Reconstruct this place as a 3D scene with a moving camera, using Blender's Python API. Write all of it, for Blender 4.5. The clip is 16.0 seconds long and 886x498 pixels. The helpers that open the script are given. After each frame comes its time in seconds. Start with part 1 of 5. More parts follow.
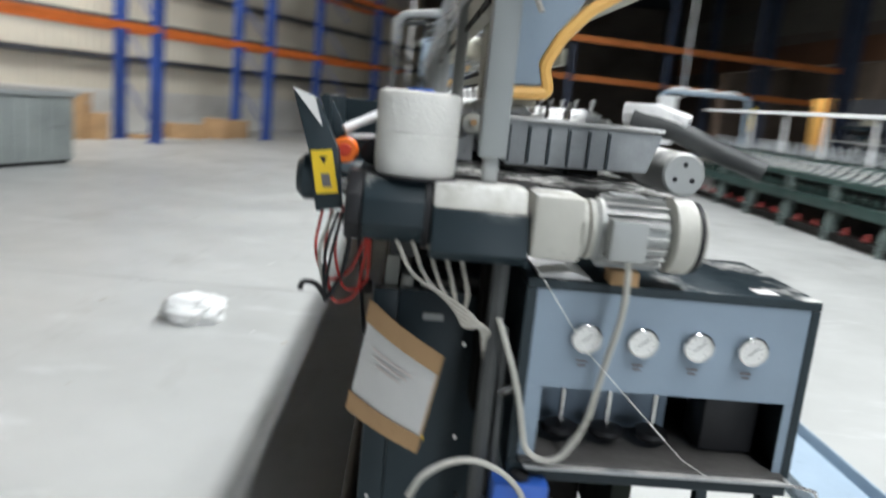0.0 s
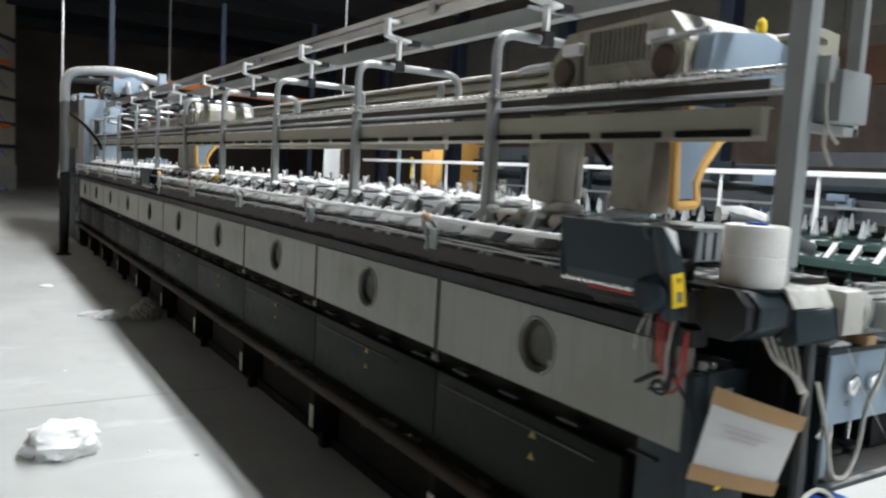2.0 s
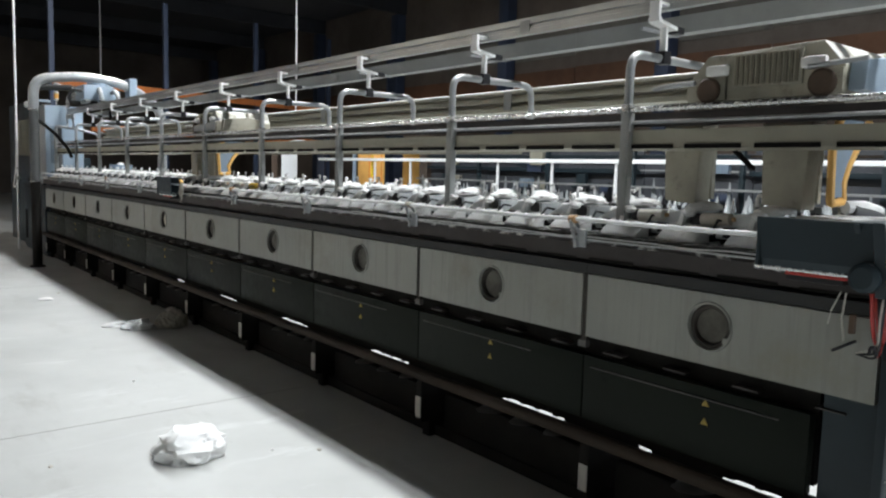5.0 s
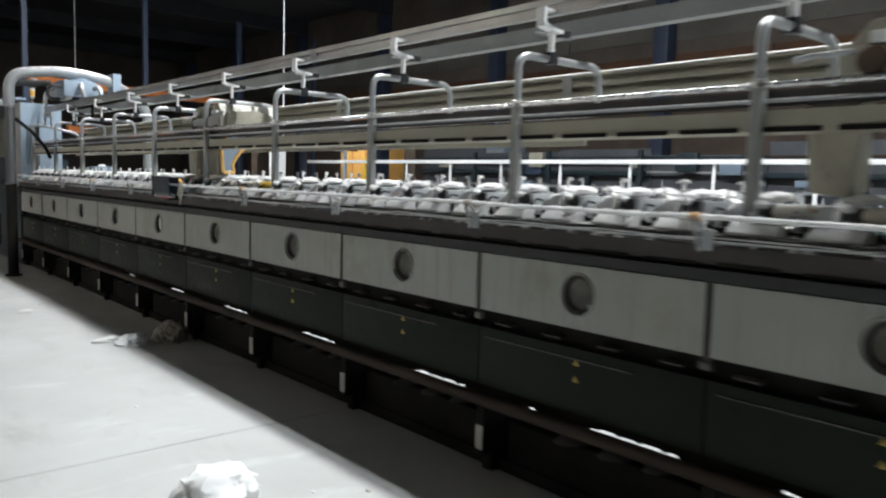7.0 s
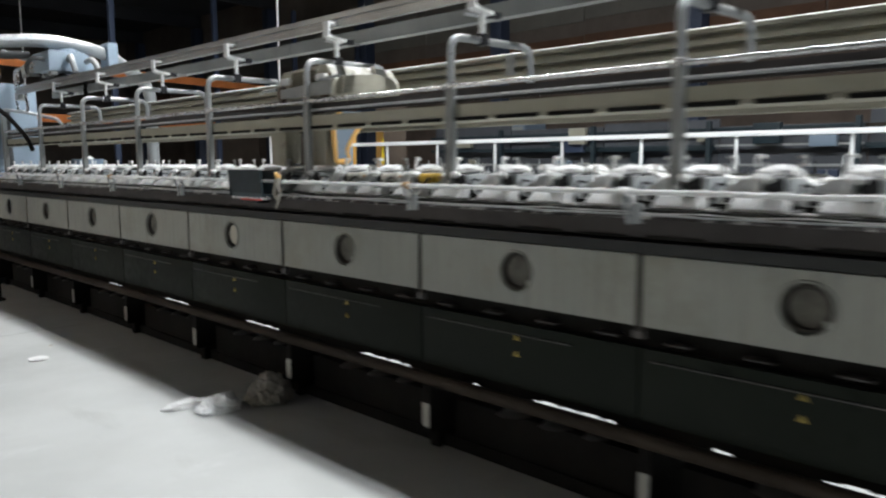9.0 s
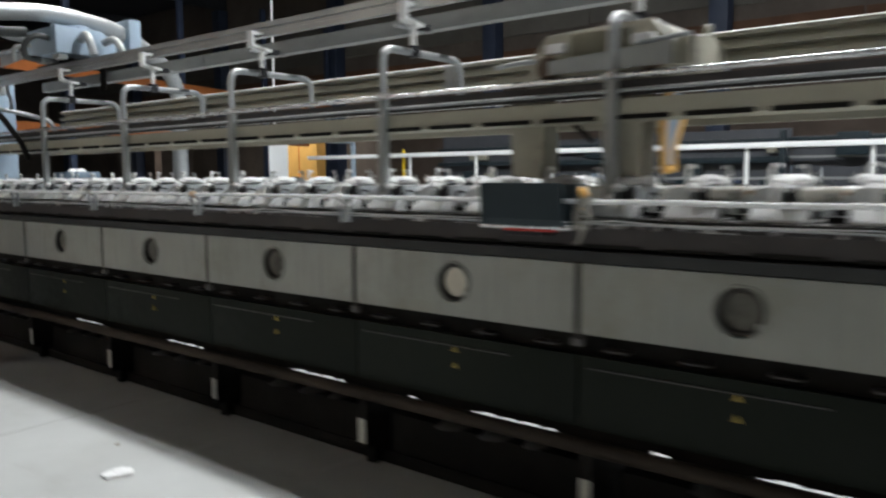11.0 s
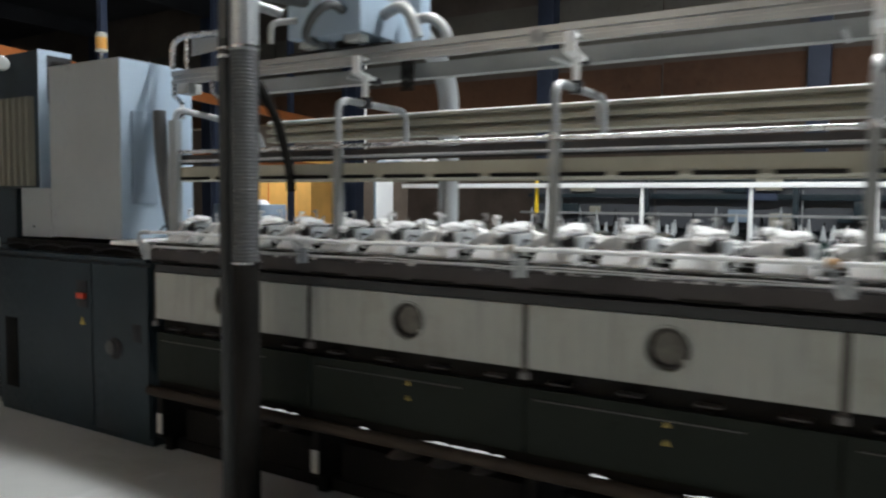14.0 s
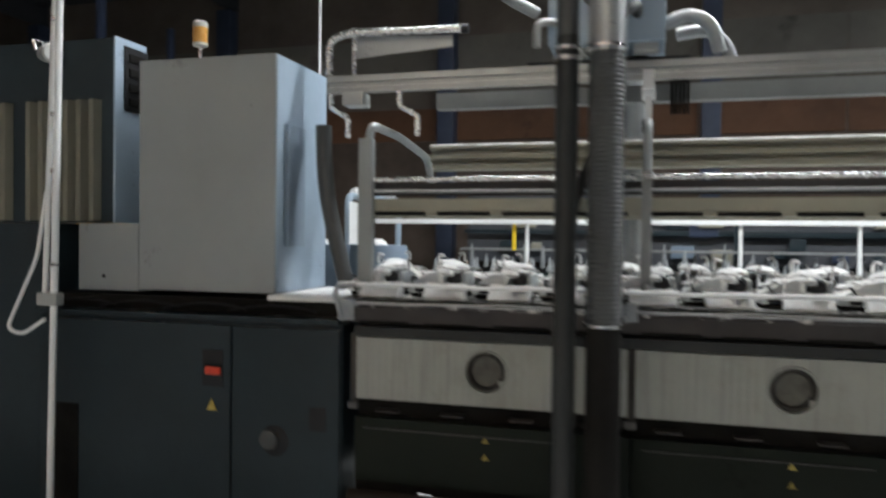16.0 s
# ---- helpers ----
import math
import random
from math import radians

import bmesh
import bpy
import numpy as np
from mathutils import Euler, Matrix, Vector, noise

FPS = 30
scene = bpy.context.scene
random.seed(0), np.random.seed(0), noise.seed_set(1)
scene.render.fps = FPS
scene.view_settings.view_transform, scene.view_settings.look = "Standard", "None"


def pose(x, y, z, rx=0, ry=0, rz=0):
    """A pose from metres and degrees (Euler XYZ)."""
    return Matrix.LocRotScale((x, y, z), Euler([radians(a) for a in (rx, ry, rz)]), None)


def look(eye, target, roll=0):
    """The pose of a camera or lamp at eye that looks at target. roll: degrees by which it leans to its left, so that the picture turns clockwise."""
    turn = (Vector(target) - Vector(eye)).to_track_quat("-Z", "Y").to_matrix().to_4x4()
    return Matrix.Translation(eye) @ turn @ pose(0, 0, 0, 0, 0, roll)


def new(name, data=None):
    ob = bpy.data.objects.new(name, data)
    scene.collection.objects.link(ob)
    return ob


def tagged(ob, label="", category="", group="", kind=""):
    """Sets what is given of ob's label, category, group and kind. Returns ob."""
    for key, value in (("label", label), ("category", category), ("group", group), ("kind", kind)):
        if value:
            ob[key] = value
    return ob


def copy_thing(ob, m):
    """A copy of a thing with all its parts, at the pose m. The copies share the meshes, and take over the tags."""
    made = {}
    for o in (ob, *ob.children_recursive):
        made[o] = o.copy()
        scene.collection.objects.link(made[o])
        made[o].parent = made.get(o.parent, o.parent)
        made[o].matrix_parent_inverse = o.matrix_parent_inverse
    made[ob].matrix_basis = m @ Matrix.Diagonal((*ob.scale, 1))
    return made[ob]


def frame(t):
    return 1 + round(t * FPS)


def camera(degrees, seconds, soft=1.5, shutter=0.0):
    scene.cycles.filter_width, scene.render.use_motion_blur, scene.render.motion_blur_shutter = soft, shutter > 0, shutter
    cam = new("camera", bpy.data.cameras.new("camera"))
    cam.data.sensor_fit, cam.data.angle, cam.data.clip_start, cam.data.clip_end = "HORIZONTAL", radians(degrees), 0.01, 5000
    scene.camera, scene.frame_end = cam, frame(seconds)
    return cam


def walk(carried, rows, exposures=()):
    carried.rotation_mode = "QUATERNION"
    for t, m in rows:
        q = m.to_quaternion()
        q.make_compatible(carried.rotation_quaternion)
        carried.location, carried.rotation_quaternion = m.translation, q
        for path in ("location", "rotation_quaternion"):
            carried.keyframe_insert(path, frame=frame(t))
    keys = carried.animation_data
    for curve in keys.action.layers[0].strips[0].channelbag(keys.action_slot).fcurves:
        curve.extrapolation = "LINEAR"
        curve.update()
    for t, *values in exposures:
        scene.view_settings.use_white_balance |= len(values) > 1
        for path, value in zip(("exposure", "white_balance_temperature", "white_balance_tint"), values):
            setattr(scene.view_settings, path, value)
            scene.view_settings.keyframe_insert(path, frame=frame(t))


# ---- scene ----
cam = camera(61.0, 16.0, soft=2.2, shutter=0.9)
PATH = [
    (0, (2.028, -0.027, 1.534), (2.141, 1.932, 1.146), 5.6),
    (0.5, (1.606, 0.045, 1.551), (2.118, 1.957, 1.263), 3.9),
    (1, (1.139, 0.058, 1.574), (2.003, 1.847, 1.342), 4.4),
    (1.5, (0.712, 0.13, 1.607), (1.68, 1.861, 1.353), 3.6),
    (2, (0.301, 0.252, 1.627), (1.372, 1.929, 1.431), 3.3),
    (2.5, (-0.09, 0.313, 1.648), (1.058, 1.927, 1.371), 2.9),
    (3, (-0.361, 0.517, 1.645), (0.817, 2.119, 1.432), 0.6),
    (3.5, (-0.577, 0.588, 1.675), (0.653, 2.154, 1.481), 2.1),
    (4, (-0.665, 0.588, 1.655), (0.533, 2.176, 1.446), 1.9),
    (4.2, (-0.703, 0.575, 1.672), (0.509, 2.154, 1.475), 1.5),
    (6.3, (-0.794, 0.73, 1.592), (0.496, 2.243, 1.372), 1.8),
    (6.5, (-0.79, 0.877, 1.588), (0.51, 2.385, 1.398), 0.9),
    (7, (-0.741, 1.382, 1.57), (0.561, 2.889, 1.383), 1.5),
    (7.5, (-0.746, 1.969, 1.569), (0.677, 3.351, 1.313), 1.0),
    (8, (-0.696, 2.618, 1.551), (0.691, 4.041, 1.33), 0.1),
    (8.5, (-0.747, 3.304, 1.565), (0.669, 4.697, 1.337), 0.5),
    (8.7, (-0.753, 3.574, 1.577), (0.645, 4.986, 1.344), -0.4),
    (10.8, (-0.78, 6.455, 1.577), (0.767, 7.701, 1.344), 0.5),
    (11, (-0.805, 6.731, 1.557), (0.753, 7.969, 1.361), -0.4),
    (11.5, (-0.801, 7.433, 1.527), (0.732, 8.709, 1.368), 1.2),
    (12, (-0.933, 8.102, 1.537), (0.656, 9.309, 1.393), 0.7),
    (12.5, (-1.016, 8.791, 1.552), (0.548, 10.036, 1.489), 0.7),
    (13, (-1.103, 9.46, 1.594), (0.544, 10.59, 1.502), 0.8),
    (13.5, (-1.092, 10.093, 1.649), (0.573, 11.201, 1.609), 0.7),
    (14, (-1.17, 10.729, 1.666), (0.532, 11.772, 1.537), 0.5),
    (14.5, (-1.227, 11.447, 1.65), (0.501, 12.449, 1.565), 0.5),
    (15, (-1.381, 12.102, 1.646), (0.414, 12.974, 1.517), 0.7),
    (15.5, (-1.373, 12.771, 1.643), (0.488, 13.498, 1.544), 0.2),
    (16, (-1.436, 13.465, 1.683), (0.49, 14.002, 1.649), 0.6),
]
walk(cam, [(t, look(eye, target, roll)) for t, eye, target, roll in PATH],
     exposures=[(0.0, -0.1), (2.0, 0.0), (6.5, 0.0), (7.0, -0.04), (8.7, -0.15), (10.8, -0.3), (12.5, -0.24), (13.6, -0.14), (15.0, -0.06), (16.0, -0.02)])

# ---- light ----
world = bpy.data.worlds.new("world")
scene.world = world
world.use_nodes = True
wn = world.node_tree.nodes
sky = wn.new("ShaderNodeTexSky")
sky.sky_type = "NISHITA"
sky.sun_disc = False
sky.sun_elevation, sky.sun_rotation = radians(48), radians(120)
wn["Background"].inputs["Strength"].default_value = 0.06
world.node_tree.links.new(sky.outputs["Color"], wn["Background"].inputs["Color"])


def area_lamp(name, m, sx, sy, watts, colour):
    data = bpy.data.lights.new(name, "AREA")
    data.shape, data.size, data.size_y, data.energy, data.color = "RECTANGLE", sx, sy, watts, colour
    ob = new(name, data)
    ob.matrix_world = m
    return ob


# daylight that comes in by the roof light and the goods door, then two fills
area_lamp("roof_light_daylight", pose(4.28, 4.8, 7.95), 0.42, 23.6, 2880, (0.93, 0.97, 1.0))
area_lamp("goods_door_daylight", look((6.5, -11.8, 2.4), (6.5, 0, 2.2)), 5.0, 4.4, 400, (0.80, 0.90, 1.0))
# added fill lamp that brightens the rack wall, no such window known
area_lamp("rack_wall_fill", look((-4.9, 14.2, 7.85), (-8.5, 17.5, 5.0)), 4.2, 1.2, 850, (1.0, 0.98, 0.93))
# added fill lamp, lifts the amber cabinet in the dark bay
area_lamp("bay_cabinet_fill", pose(17.2, 29.2, 7.95), 1.0, 4.0, 1000, (1.0, 0.98, 0.94))

# ---- materials ----


def mat(name, base, rough=0.5, metal=0.0, var=0.15, scale=6.0, bump=0.05, dust=0.0, spot=0.0, ribs=0.0, emit=None, island=0.0, spec=0.5, streak=0.0):
    m = bpy.data.materials.new(name)
    m.use_nodes = True
    nt = m.node_tree
    n, l = nt.nodes, nt.links
    b = n["Principled BSDF"]
    b.inputs["Roughness"].default_value, b.inputs["Metallic"].default_value = rough, metal
    b.inputs["Specular IOR Level"].default_value = spec
    geo = n.new("ShaderNodeNewGeometry")

    def noise_at(s, detail=6.0, r=0.6):
        t = n.new("ShaderNodeTexNoise")
        t.inputs["Scale"].default_value, t.inputs["Detail"].default_value, t.inputs["Roughness"].default_value = s, detail, r
        l.new(geo.outputs["Position"], t.inputs["Vector"])
        return t.outputs["Fac"]

    def mix(fac, a, c, blend="MIX"):
        x = n.new("ShaderNodeMix")
        x.data_type, x.blend_type = "RGBA", blend
        for sock, v in ((x.inputs[0], fac), (x.inputs[6], a), (x.inputs[7], c)):
            if isinstance(v, (int, float)):
                sock.default_value = v
            elif isinstance(v, tuple):
                sock.default_value = (*v, 1.0)
            else:
                l.new(v, sock)
        return x.outputs[2]

    def ramp(v, lo, hi):
        r = n.new("ShaderNodeMapRange")
        r.inputs[1].default_value, r.inputs[2].default_value = lo, hi
        l.new(v, r.inputs[0])
        return r.outputs[0]

    coarse, fine = noise_at(scale * 0.25), noise_at(scale * 5.0)
    lo = tuple(c * (1 - var) for c in base)
    hi = tuple(min(1.0, c * (1 + var)) for c in base)
    col = mix(ramp(coarse, 0.35, 0.65), lo, hi)
    col = mix(ramp(fine, 0.62, 0.75), col, tuple(c * (1 - 0.6 * var) for c in base))
    if spot:
        col = mix(ramp(noise_at(scale * 0.8, 8.0, 0.75), 0.62 - 0.08 * spot, 0.70), col, tuple(c * 0.45 for c in base))
    if streak:
        mp = n.new("ShaderNodeMapping")
        mp.inputs["Scale"].default_value = (1.0, 1.0, 0.045)
        tx = n.new("ShaderNodeTexNoise")
        tx.inputs["Scale"].default_value, tx.inputs["Detail"].default_value, tx.inputs["Roughness"].default_value = 26.0, 5.0, 0.7
        l.new(geo.outputs["Position"], mp.inputs[0])
        l.new(mp.outputs[0], tx.inputs["Vector"])
        col = mix(ramp(tx.outputs["Fac"], 0.50, 0.74), col, tuple(c * (1 - streak) for c in base))
        col = mix(ramp(noise_at(1.9, 7.0, 0.7), 0.50, 0.70), col, tuple(c * k for c, k in zip(base, (0.80, 0.77, 0.70))))
    if island:
        info = n.new("ShaderNodeObjectInfo")
        col = mix(ramp(info.outputs["Random"], 0.0, 1.0), mix(1.0, col, (1 - island,) * 3, "MULTIPLY"), col)
    if dust:
        sep = n.new("ShaderNodeSeparateXYZ")
        l.new(geo.outputs["Normal"], sep.inputs[0])
        up = ramp(sep.outputs[2], 0.25, 0.8)
        mul = n.new("ShaderNodeMath")
        mul.operation = "MULTIPLY"
        l.new(up, mul.inputs[0])
        l.new(ramp(noise_at(scale * 1.7, 7.0), 0.62 - 0.45 * dust, 0.72 - 0.3 * dust), mul.inputs[1])
        col = mix(mul.outputs[0], col, (0.72, 0.71, 0.68))
    l.new(col, b.inputs["Base Color"])
    rr = ramp(fine, 0.2, 0.8)
    rm = n.new("ShaderNodeMapRange")
    rm.inputs[3].default_value, rm.inputs[4].default_value = max(0.05, rough - 0.1), min(1.0, rough + 0.12)
    l.new(rr, rm.inputs[0])
    l.new(rm.outputs[0], b.inputs["Roughness"])
    height = fine
    if ribs:
        w = n.new("ShaderNodeTexWave")
        w.bands_direction = "Y"
        w.inputs["Scale"].default_value, w.inputs["Distortion"].default_value = ribs, 0.0
        l.new(geo.outputs["Position"], w.inputs["Vector"])
        ad = n.new("ShaderNodeMath")
        ad.operation = "MULTIPLY_ADD"
        ad.inputs[1].default_value = 1.2
        l.new(w.outputs["Fac"], ad.inputs[0])
        l.new(fine, ad.inputs[2])
        height = ad.outputs[0]
    bp = n.new("ShaderNodeBump")
    bp.inputs["Strength"].default_value, bp.inputs["Distance"].default_value = min(1.0, bump * 4), 0.004
    l.new(height, bp.inputs["Height"])
    l.new(bp.outputs[0], b.inputs["Normal"])
    if emit:
        b.inputs["Emission Color"].default_value, b.inputs["Emission Strength"].default_value = (*emit[0], 1), emit[1]
    return m




def concrete():
    m = bpy.data.materials.new("polished_concrete")
    m.use_nodes = True
    n, l = m.node_tree.nodes, m.node_tree.links
    p = n["Principled BSDF"]
    geo = n.new("ShaderNodeNewGeometry")

    def layer(scale, detail, lo, hi, stretch=(1, 1, 1)):
        mp = n.new("ShaderNodeMapping")
        mp.inputs["Scale"].default_value = stretch
        mp.inputs["Rotation"].default_value = (0, 0, 0.5)
        t = n.new("ShaderNodeTexNoise")
        t.inputs["Scale"].default_value, t.inputs["Detail"].default_value, t.inputs["Roughness"].default_value = scale, detail, 0.62
        r = n.new("ShaderNodeMapRange")
        r.inputs[1].default_value, r.inputs[2].default_value = lo, hi
        l.new(geo.outputs["Position"], mp.inputs[0])
        l.new(mp.outputs[0], t.inputs["Vector"])
        l.new(t.outputs["Fac"], r.inputs[0])
        return r.outputs[0]

    def blend(fac, a, c):
        x = n.new("ShaderNodeMix")
        x.data_type = "RGBA"
        l.new(fac, x.inputs[0])
        for sock, v in ((x.inputs[6], a), (x.inputs[7], c)):
            if isinstance(v, tuple):
                sock.default_value = (*v, 1)
            else:
                l.new(v, sock)
        return x.outputs[2]

    col = blend(layer(0.45, 5, 0.35, 0.65), (0.41, 0.415, 0.40), (0.51, 0.515, 0.50))
    col = blend(layer(1.8, 8, 0.56, 0.74, (1.0, 0.35, 1.0)), col, (0.36, 0.36, 0.34))
    col = blend(layer(2.6, 7, 0.60, 0.75, (0.4, 1.2, 1.0)), col, (0.58, 0.585, 0.575))
    col = blend(layer(14, 6, 0.70, 0.76), col, (0.22, 0.215, 0.20))
    l.new(col, p.inputs["Base Color"])
    r = n.new("ShaderNodeMapRange")
    r.inputs[3].default_value, r.inputs[4].default_value = 0.30, 0.58
    l.new(layer(1.1, 7, 0.3, 0.7), r.inputs[0])
    l.new(r.outputs[0], p.inputs["Roughness"])
    p.inputs["Specular IOR Level"].default_value = 0.35
    bp = n.new("ShaderNodeBump")
    bp.inputs["Strength"].default_value, bp.inputs["Distance"].default_value = 0.12, 0.003
    l.new(layer(40, 5, 0.2, 0.8), bp.inputs["Height"])
    l.new(bp.outputs[0], p.inputs["Normal"])
    return m


CONCRETE = concrete()
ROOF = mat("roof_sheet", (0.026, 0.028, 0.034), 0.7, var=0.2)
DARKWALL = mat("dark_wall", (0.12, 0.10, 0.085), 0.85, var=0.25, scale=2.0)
RUST = mat("rust_board", (0.13, 0.062, 0.033), 0.8, var=0.35, scale=1.4, spot=0.4)
CREAMSHEET = mat("cream_sheet", (0.62, 0.59, 0.50), 0.55, var=0.12, scale=1.2)
# dimmed copy of the cream sheet, the far wall's shade put into its colour
EASTSHEET = mat("cream_sheet_dimmed", (0.125, 0.118, 0.105), 0.8, var=0.25, scale=1.2, spot=0.4)
BRICK = mat("brown_brick", (0.10, 0.075, 0.06), 0.9, var=0.3, scale=3.0, bump=0.12)
WHITEWALL = mat("white_masonry", (0.66, 0.66, 0.63), 0.8, var=0.12, scale=2.0, spot=0.3)
STEELBLUE = mat("blue_steel", (0.03, 0.08, 0.33), 0.45, var=0.15)
COLUMN = mat("dark_blue_column", (0.035, 0.05, 0.09), 0.55, var=0.2)
ORANGE = mat("orange_steel", (0.72, 0.17, 0.03), 0.45, var=0.12)
AMBER = mat("amber_paint", (0.90, 0.52, 0.15), 0.5, var=0.12, scale=3)
GIRT = mat("dark_girt", (0.06, 0.065, 0.075), 0.6)
PANEL = mat("beige_panel", (0.32, 0.326, 0.297), 0.5, var=0.10, scale=3.0, bump=0.05, ribs=9.0, spec=0.3, streak=0.24)
BEAM = mat("beige_beam", (0.33, 0.315, 0.25), 0.5, var=0.14, scale=5.0, dust=0.6)
DARKTEAL = mat("dark_teal_paint", (0.022, 0.034, 0.041), 0.38, var=0.18, scale=4.0, dust=0.2, spec=0.25)
LOWPANEL = mat("dark_green_panel", (0.017, 0.0205, 0.0165), 0.45, var=0.15, scale=3.0, spot=0.2, spec=0.07)
BLACK = mat("black_plastic_and_shade", (0.018, 0.018, 0.02), 0.45, var=0.2, spec=0.25)
# for black steel, and for shade painted into gaps and slots
SOOTSHADE = mat("oily_steel_and_shade", (0.012, 0.011, 0.010), 0.7, var=0.4, scale=10, spec=0.1)
BROWNRAIL = mat("brown_grimy_rail", (0.040, 0.031, 0.024), 0.6, var=0.3, scale=8, spec=0.12)
DECKBEAM = mat("purple_grey_beam", (0.054, 0.049, 0.048), 0.5, var=0.25, scale=8, dust=0.2, spec=0.2)
TUBE = mat("grey_painted_tube", (0.33, 0.345, 0.35), 0.32, metal=0.35, var=0.12, scale=8, dust=0.55)
POST = mat("grey_post_paint", (0.27, 0.28, 0.275), 0.42, var=0.15, scale=9)
LIGHTSTEEL = mat("bright_steel", (0.62, 0.62, 0.62), 0.25, metal=0.85, var=0.12, scale=10, dust=0.35)
TRACK = mat("aluminium_track", (0.34, 0.35, 0.35), 0.35, metal=0.5, var=0.12, scale=8, dust=0.45)
LINTWHITE = mat("linty_white_plastic", (0.83, 0.83, 0.82), 0.75, var=0.14, scale=26, bump=0.5, spot=0.2, island=0.18)
LINTHOUSE = mat("dusty_pale_housing", (0.58, 0.60, 0.61), 0.6, var=0.18, scale=18, dust=0.9, bump=0.2)
LINTGREY = mat("linty_grey_plastic", (0.33, 0.35, 0.36), 0.55, var=0.2, scale=18, dust=0.8, bump=0.15)
CARRIAGE = mat("beige_carriage", (0.37, 0.35, 0.28), 0.6, var=0.22, scale=9, dust=0.5, spot=0.7)
PALEBLUE = mat("pale_blue_paint_and_daylight", (0.34, 0.43, 0.52), 0.45, var=0.08, scale=4, spot=0.1)
BLUEGREY = mat("blue_grey_panel", (0.235, 0.30, 0.37), 0.45, var=0.08, scale=6)
YARN = mat("white_yarn", (0.80, 0.79, 0.75), 0.9, var=0.06, scale=40, bump=0.25)
CREAM = mat("cream_casting", (0.50, 0.49, 0.44), 0.55, var=0.16, scale=10, dust=0.4, spot=0.2)
MOTORGREY = mat("motor_grey", (0.37, 0.38, 0.37), 0.45, metal=0.2, var=0.12, scale=12, dust=0.6)
YELLOW = mat("yellow_sticker", (0.85, 0.58, 0.02), 0.5, var=0.08)
DULLYELLOW = mat("worn_yellow_sticker", (0.42, 0.31, 0.07), 0.7, var=0.3, scale=40)
DULLRED = mat("faded_red_plastic", (0.27, 0.035, 0.03), 0.6, var=0.2)
WHEELBROWN = mat("brown_wheel", (0.085, 0.055, 0.036), 0.7, var=0.3, scale=15)
PADDARK = mat("oily_pad", (0.05, 0.046, 0.043), 0.55, var=0.35, scale=14)
PADGREY = mat("grimy_pad", (0.10, 0.095, 0.09), 0.5, var=0.3, scale=12)
PAPER = mat("white_paper", (0.78, 0.77, 0.76), 0.85, var=0.05, scale=10)
CARDBOARD = mat("brown_cardboard", (0.46, 0.29, 0.15), 0.85, var=0.14, scale=12)
RED = mat("red_plastic", (0.62, 0.05, 0.02), 0.4, var=0.1)
REDORANGE = mat("orange_plastic", (0.9, 0.18, 0.02), 0.4, var=0.05)
CABLE = mat("dusty_cable", (0.36, 0.34, 0.30), 0.7, var=0.2, scale=14, dust=0.4)
REDWIRE = mat("red_wire", (0.50, 0.04, 0.03), 0.5, var=0.1)
DIAL = mat("dial_face", (0.80, 0.80, 0.77), 0.35, var=0.03)
CHROME = mat("chrome", (0.7, 0.7, 0.7), 0.15, metal=1.0, var=0.05)
SCREEN = mat("grey_mesh_screen", (0.125, 0.12, 0.105), 0.7, var=0.3, scale=40, bump=0.25, spec=0.2)
CREAMDISC = mat("cream_disc", (0.60, 0.56, 0.47), 0.6, var=0.12, scale=15)
HOSE = mat("ribbed_grey_hose", (0.062, 0.065, 0.066), 0.5, var=0.15, scale=8)
DUSTDECK = mat("linty_dark_deck", (0.03, 0.03, 0.028), 0.8, var=0.4, scale=11, bump=0.3, dust=0.35)
DUCTGREY = mat("dull_duct_paint", (0.03, 0.032, 0.032), 0.5, var=0.2, scale=8, spec=0.3)
LOUVRE = mat("beige_louvre", (0.20, 0.192, 0.15), 0.55, var=0.12, scale=5)
GREYCAB = mat("grey_cabinet_paint", (0.30, 0.32, 0.32), 0.42, var=0.07, scale=4, spot=0.1)
GREEN = mat("green_machine_paint", (0.022, 0.048, 0.042), 0.45, var=0.3, scale=6, dust=0.12)
PALEGREEN = mat("pale_green_leg", (0.13, 0.165, 0.155), 0.5, var=0.15, scale=6)
WHITEPAINT = mat("white_enamel", (0.82, 0.83, 0.83), 0.4, var=0.05, scale=5)
PLASTICBAG = mat("white_plastic_bag", (0.78, 0.78, 0.77), 0.55, var=0.05, scale=12)
RAG = mat("dirty_rag", (0.40, 0.37, 0.32), 0.9, var=0.35, scale=20)
SKIP = mat("galvanised_skip", (0.33, 0.36, 0.35), 0.5, metal=0.3, var=0.15, scale=4, spot=0.3)
BLUECAB = mat("slate_blue_cabinet", (0.20, 0.26, 0.33), 0.45, var=0.1, scale=4)
AMBERLENS = mat("amber_lens", (0.75, 0.38, 0.10), 0.25, var=0.1)
JOINT = mat("joint_filler", (0.27, 0.265, 0.25), 0.8, var=0.2)
GRILLEDARK = mat("grimy_recess_beige", (0.17, 0.155, 0.115), 0.75, var=0.3, scale=14, spot=0.5)
DULLORANGE = mat("dull_orange_steel", (0.50, 0.16, 0.045), 0.55, var=0.2)
OCHRE = mat("ochre_plastic", (0.55, 0.36, 0.03), 0.5, var=0.1)
GASKETSHADE = mat("seam_rubber_and_port_shade", (0.055, 0.05, 0.045), 0.7, var=0.2, spec=0.15)
INK = mat("grey_ink", (0.16, 0.15, 0.16), 0.7, var=0.1)
BLUEPLASTIC = mat("blue_plastic", (0.03, 0.11, 0.45), 0.4, var=0.1)

# ---- building tools ----
OFF = {}


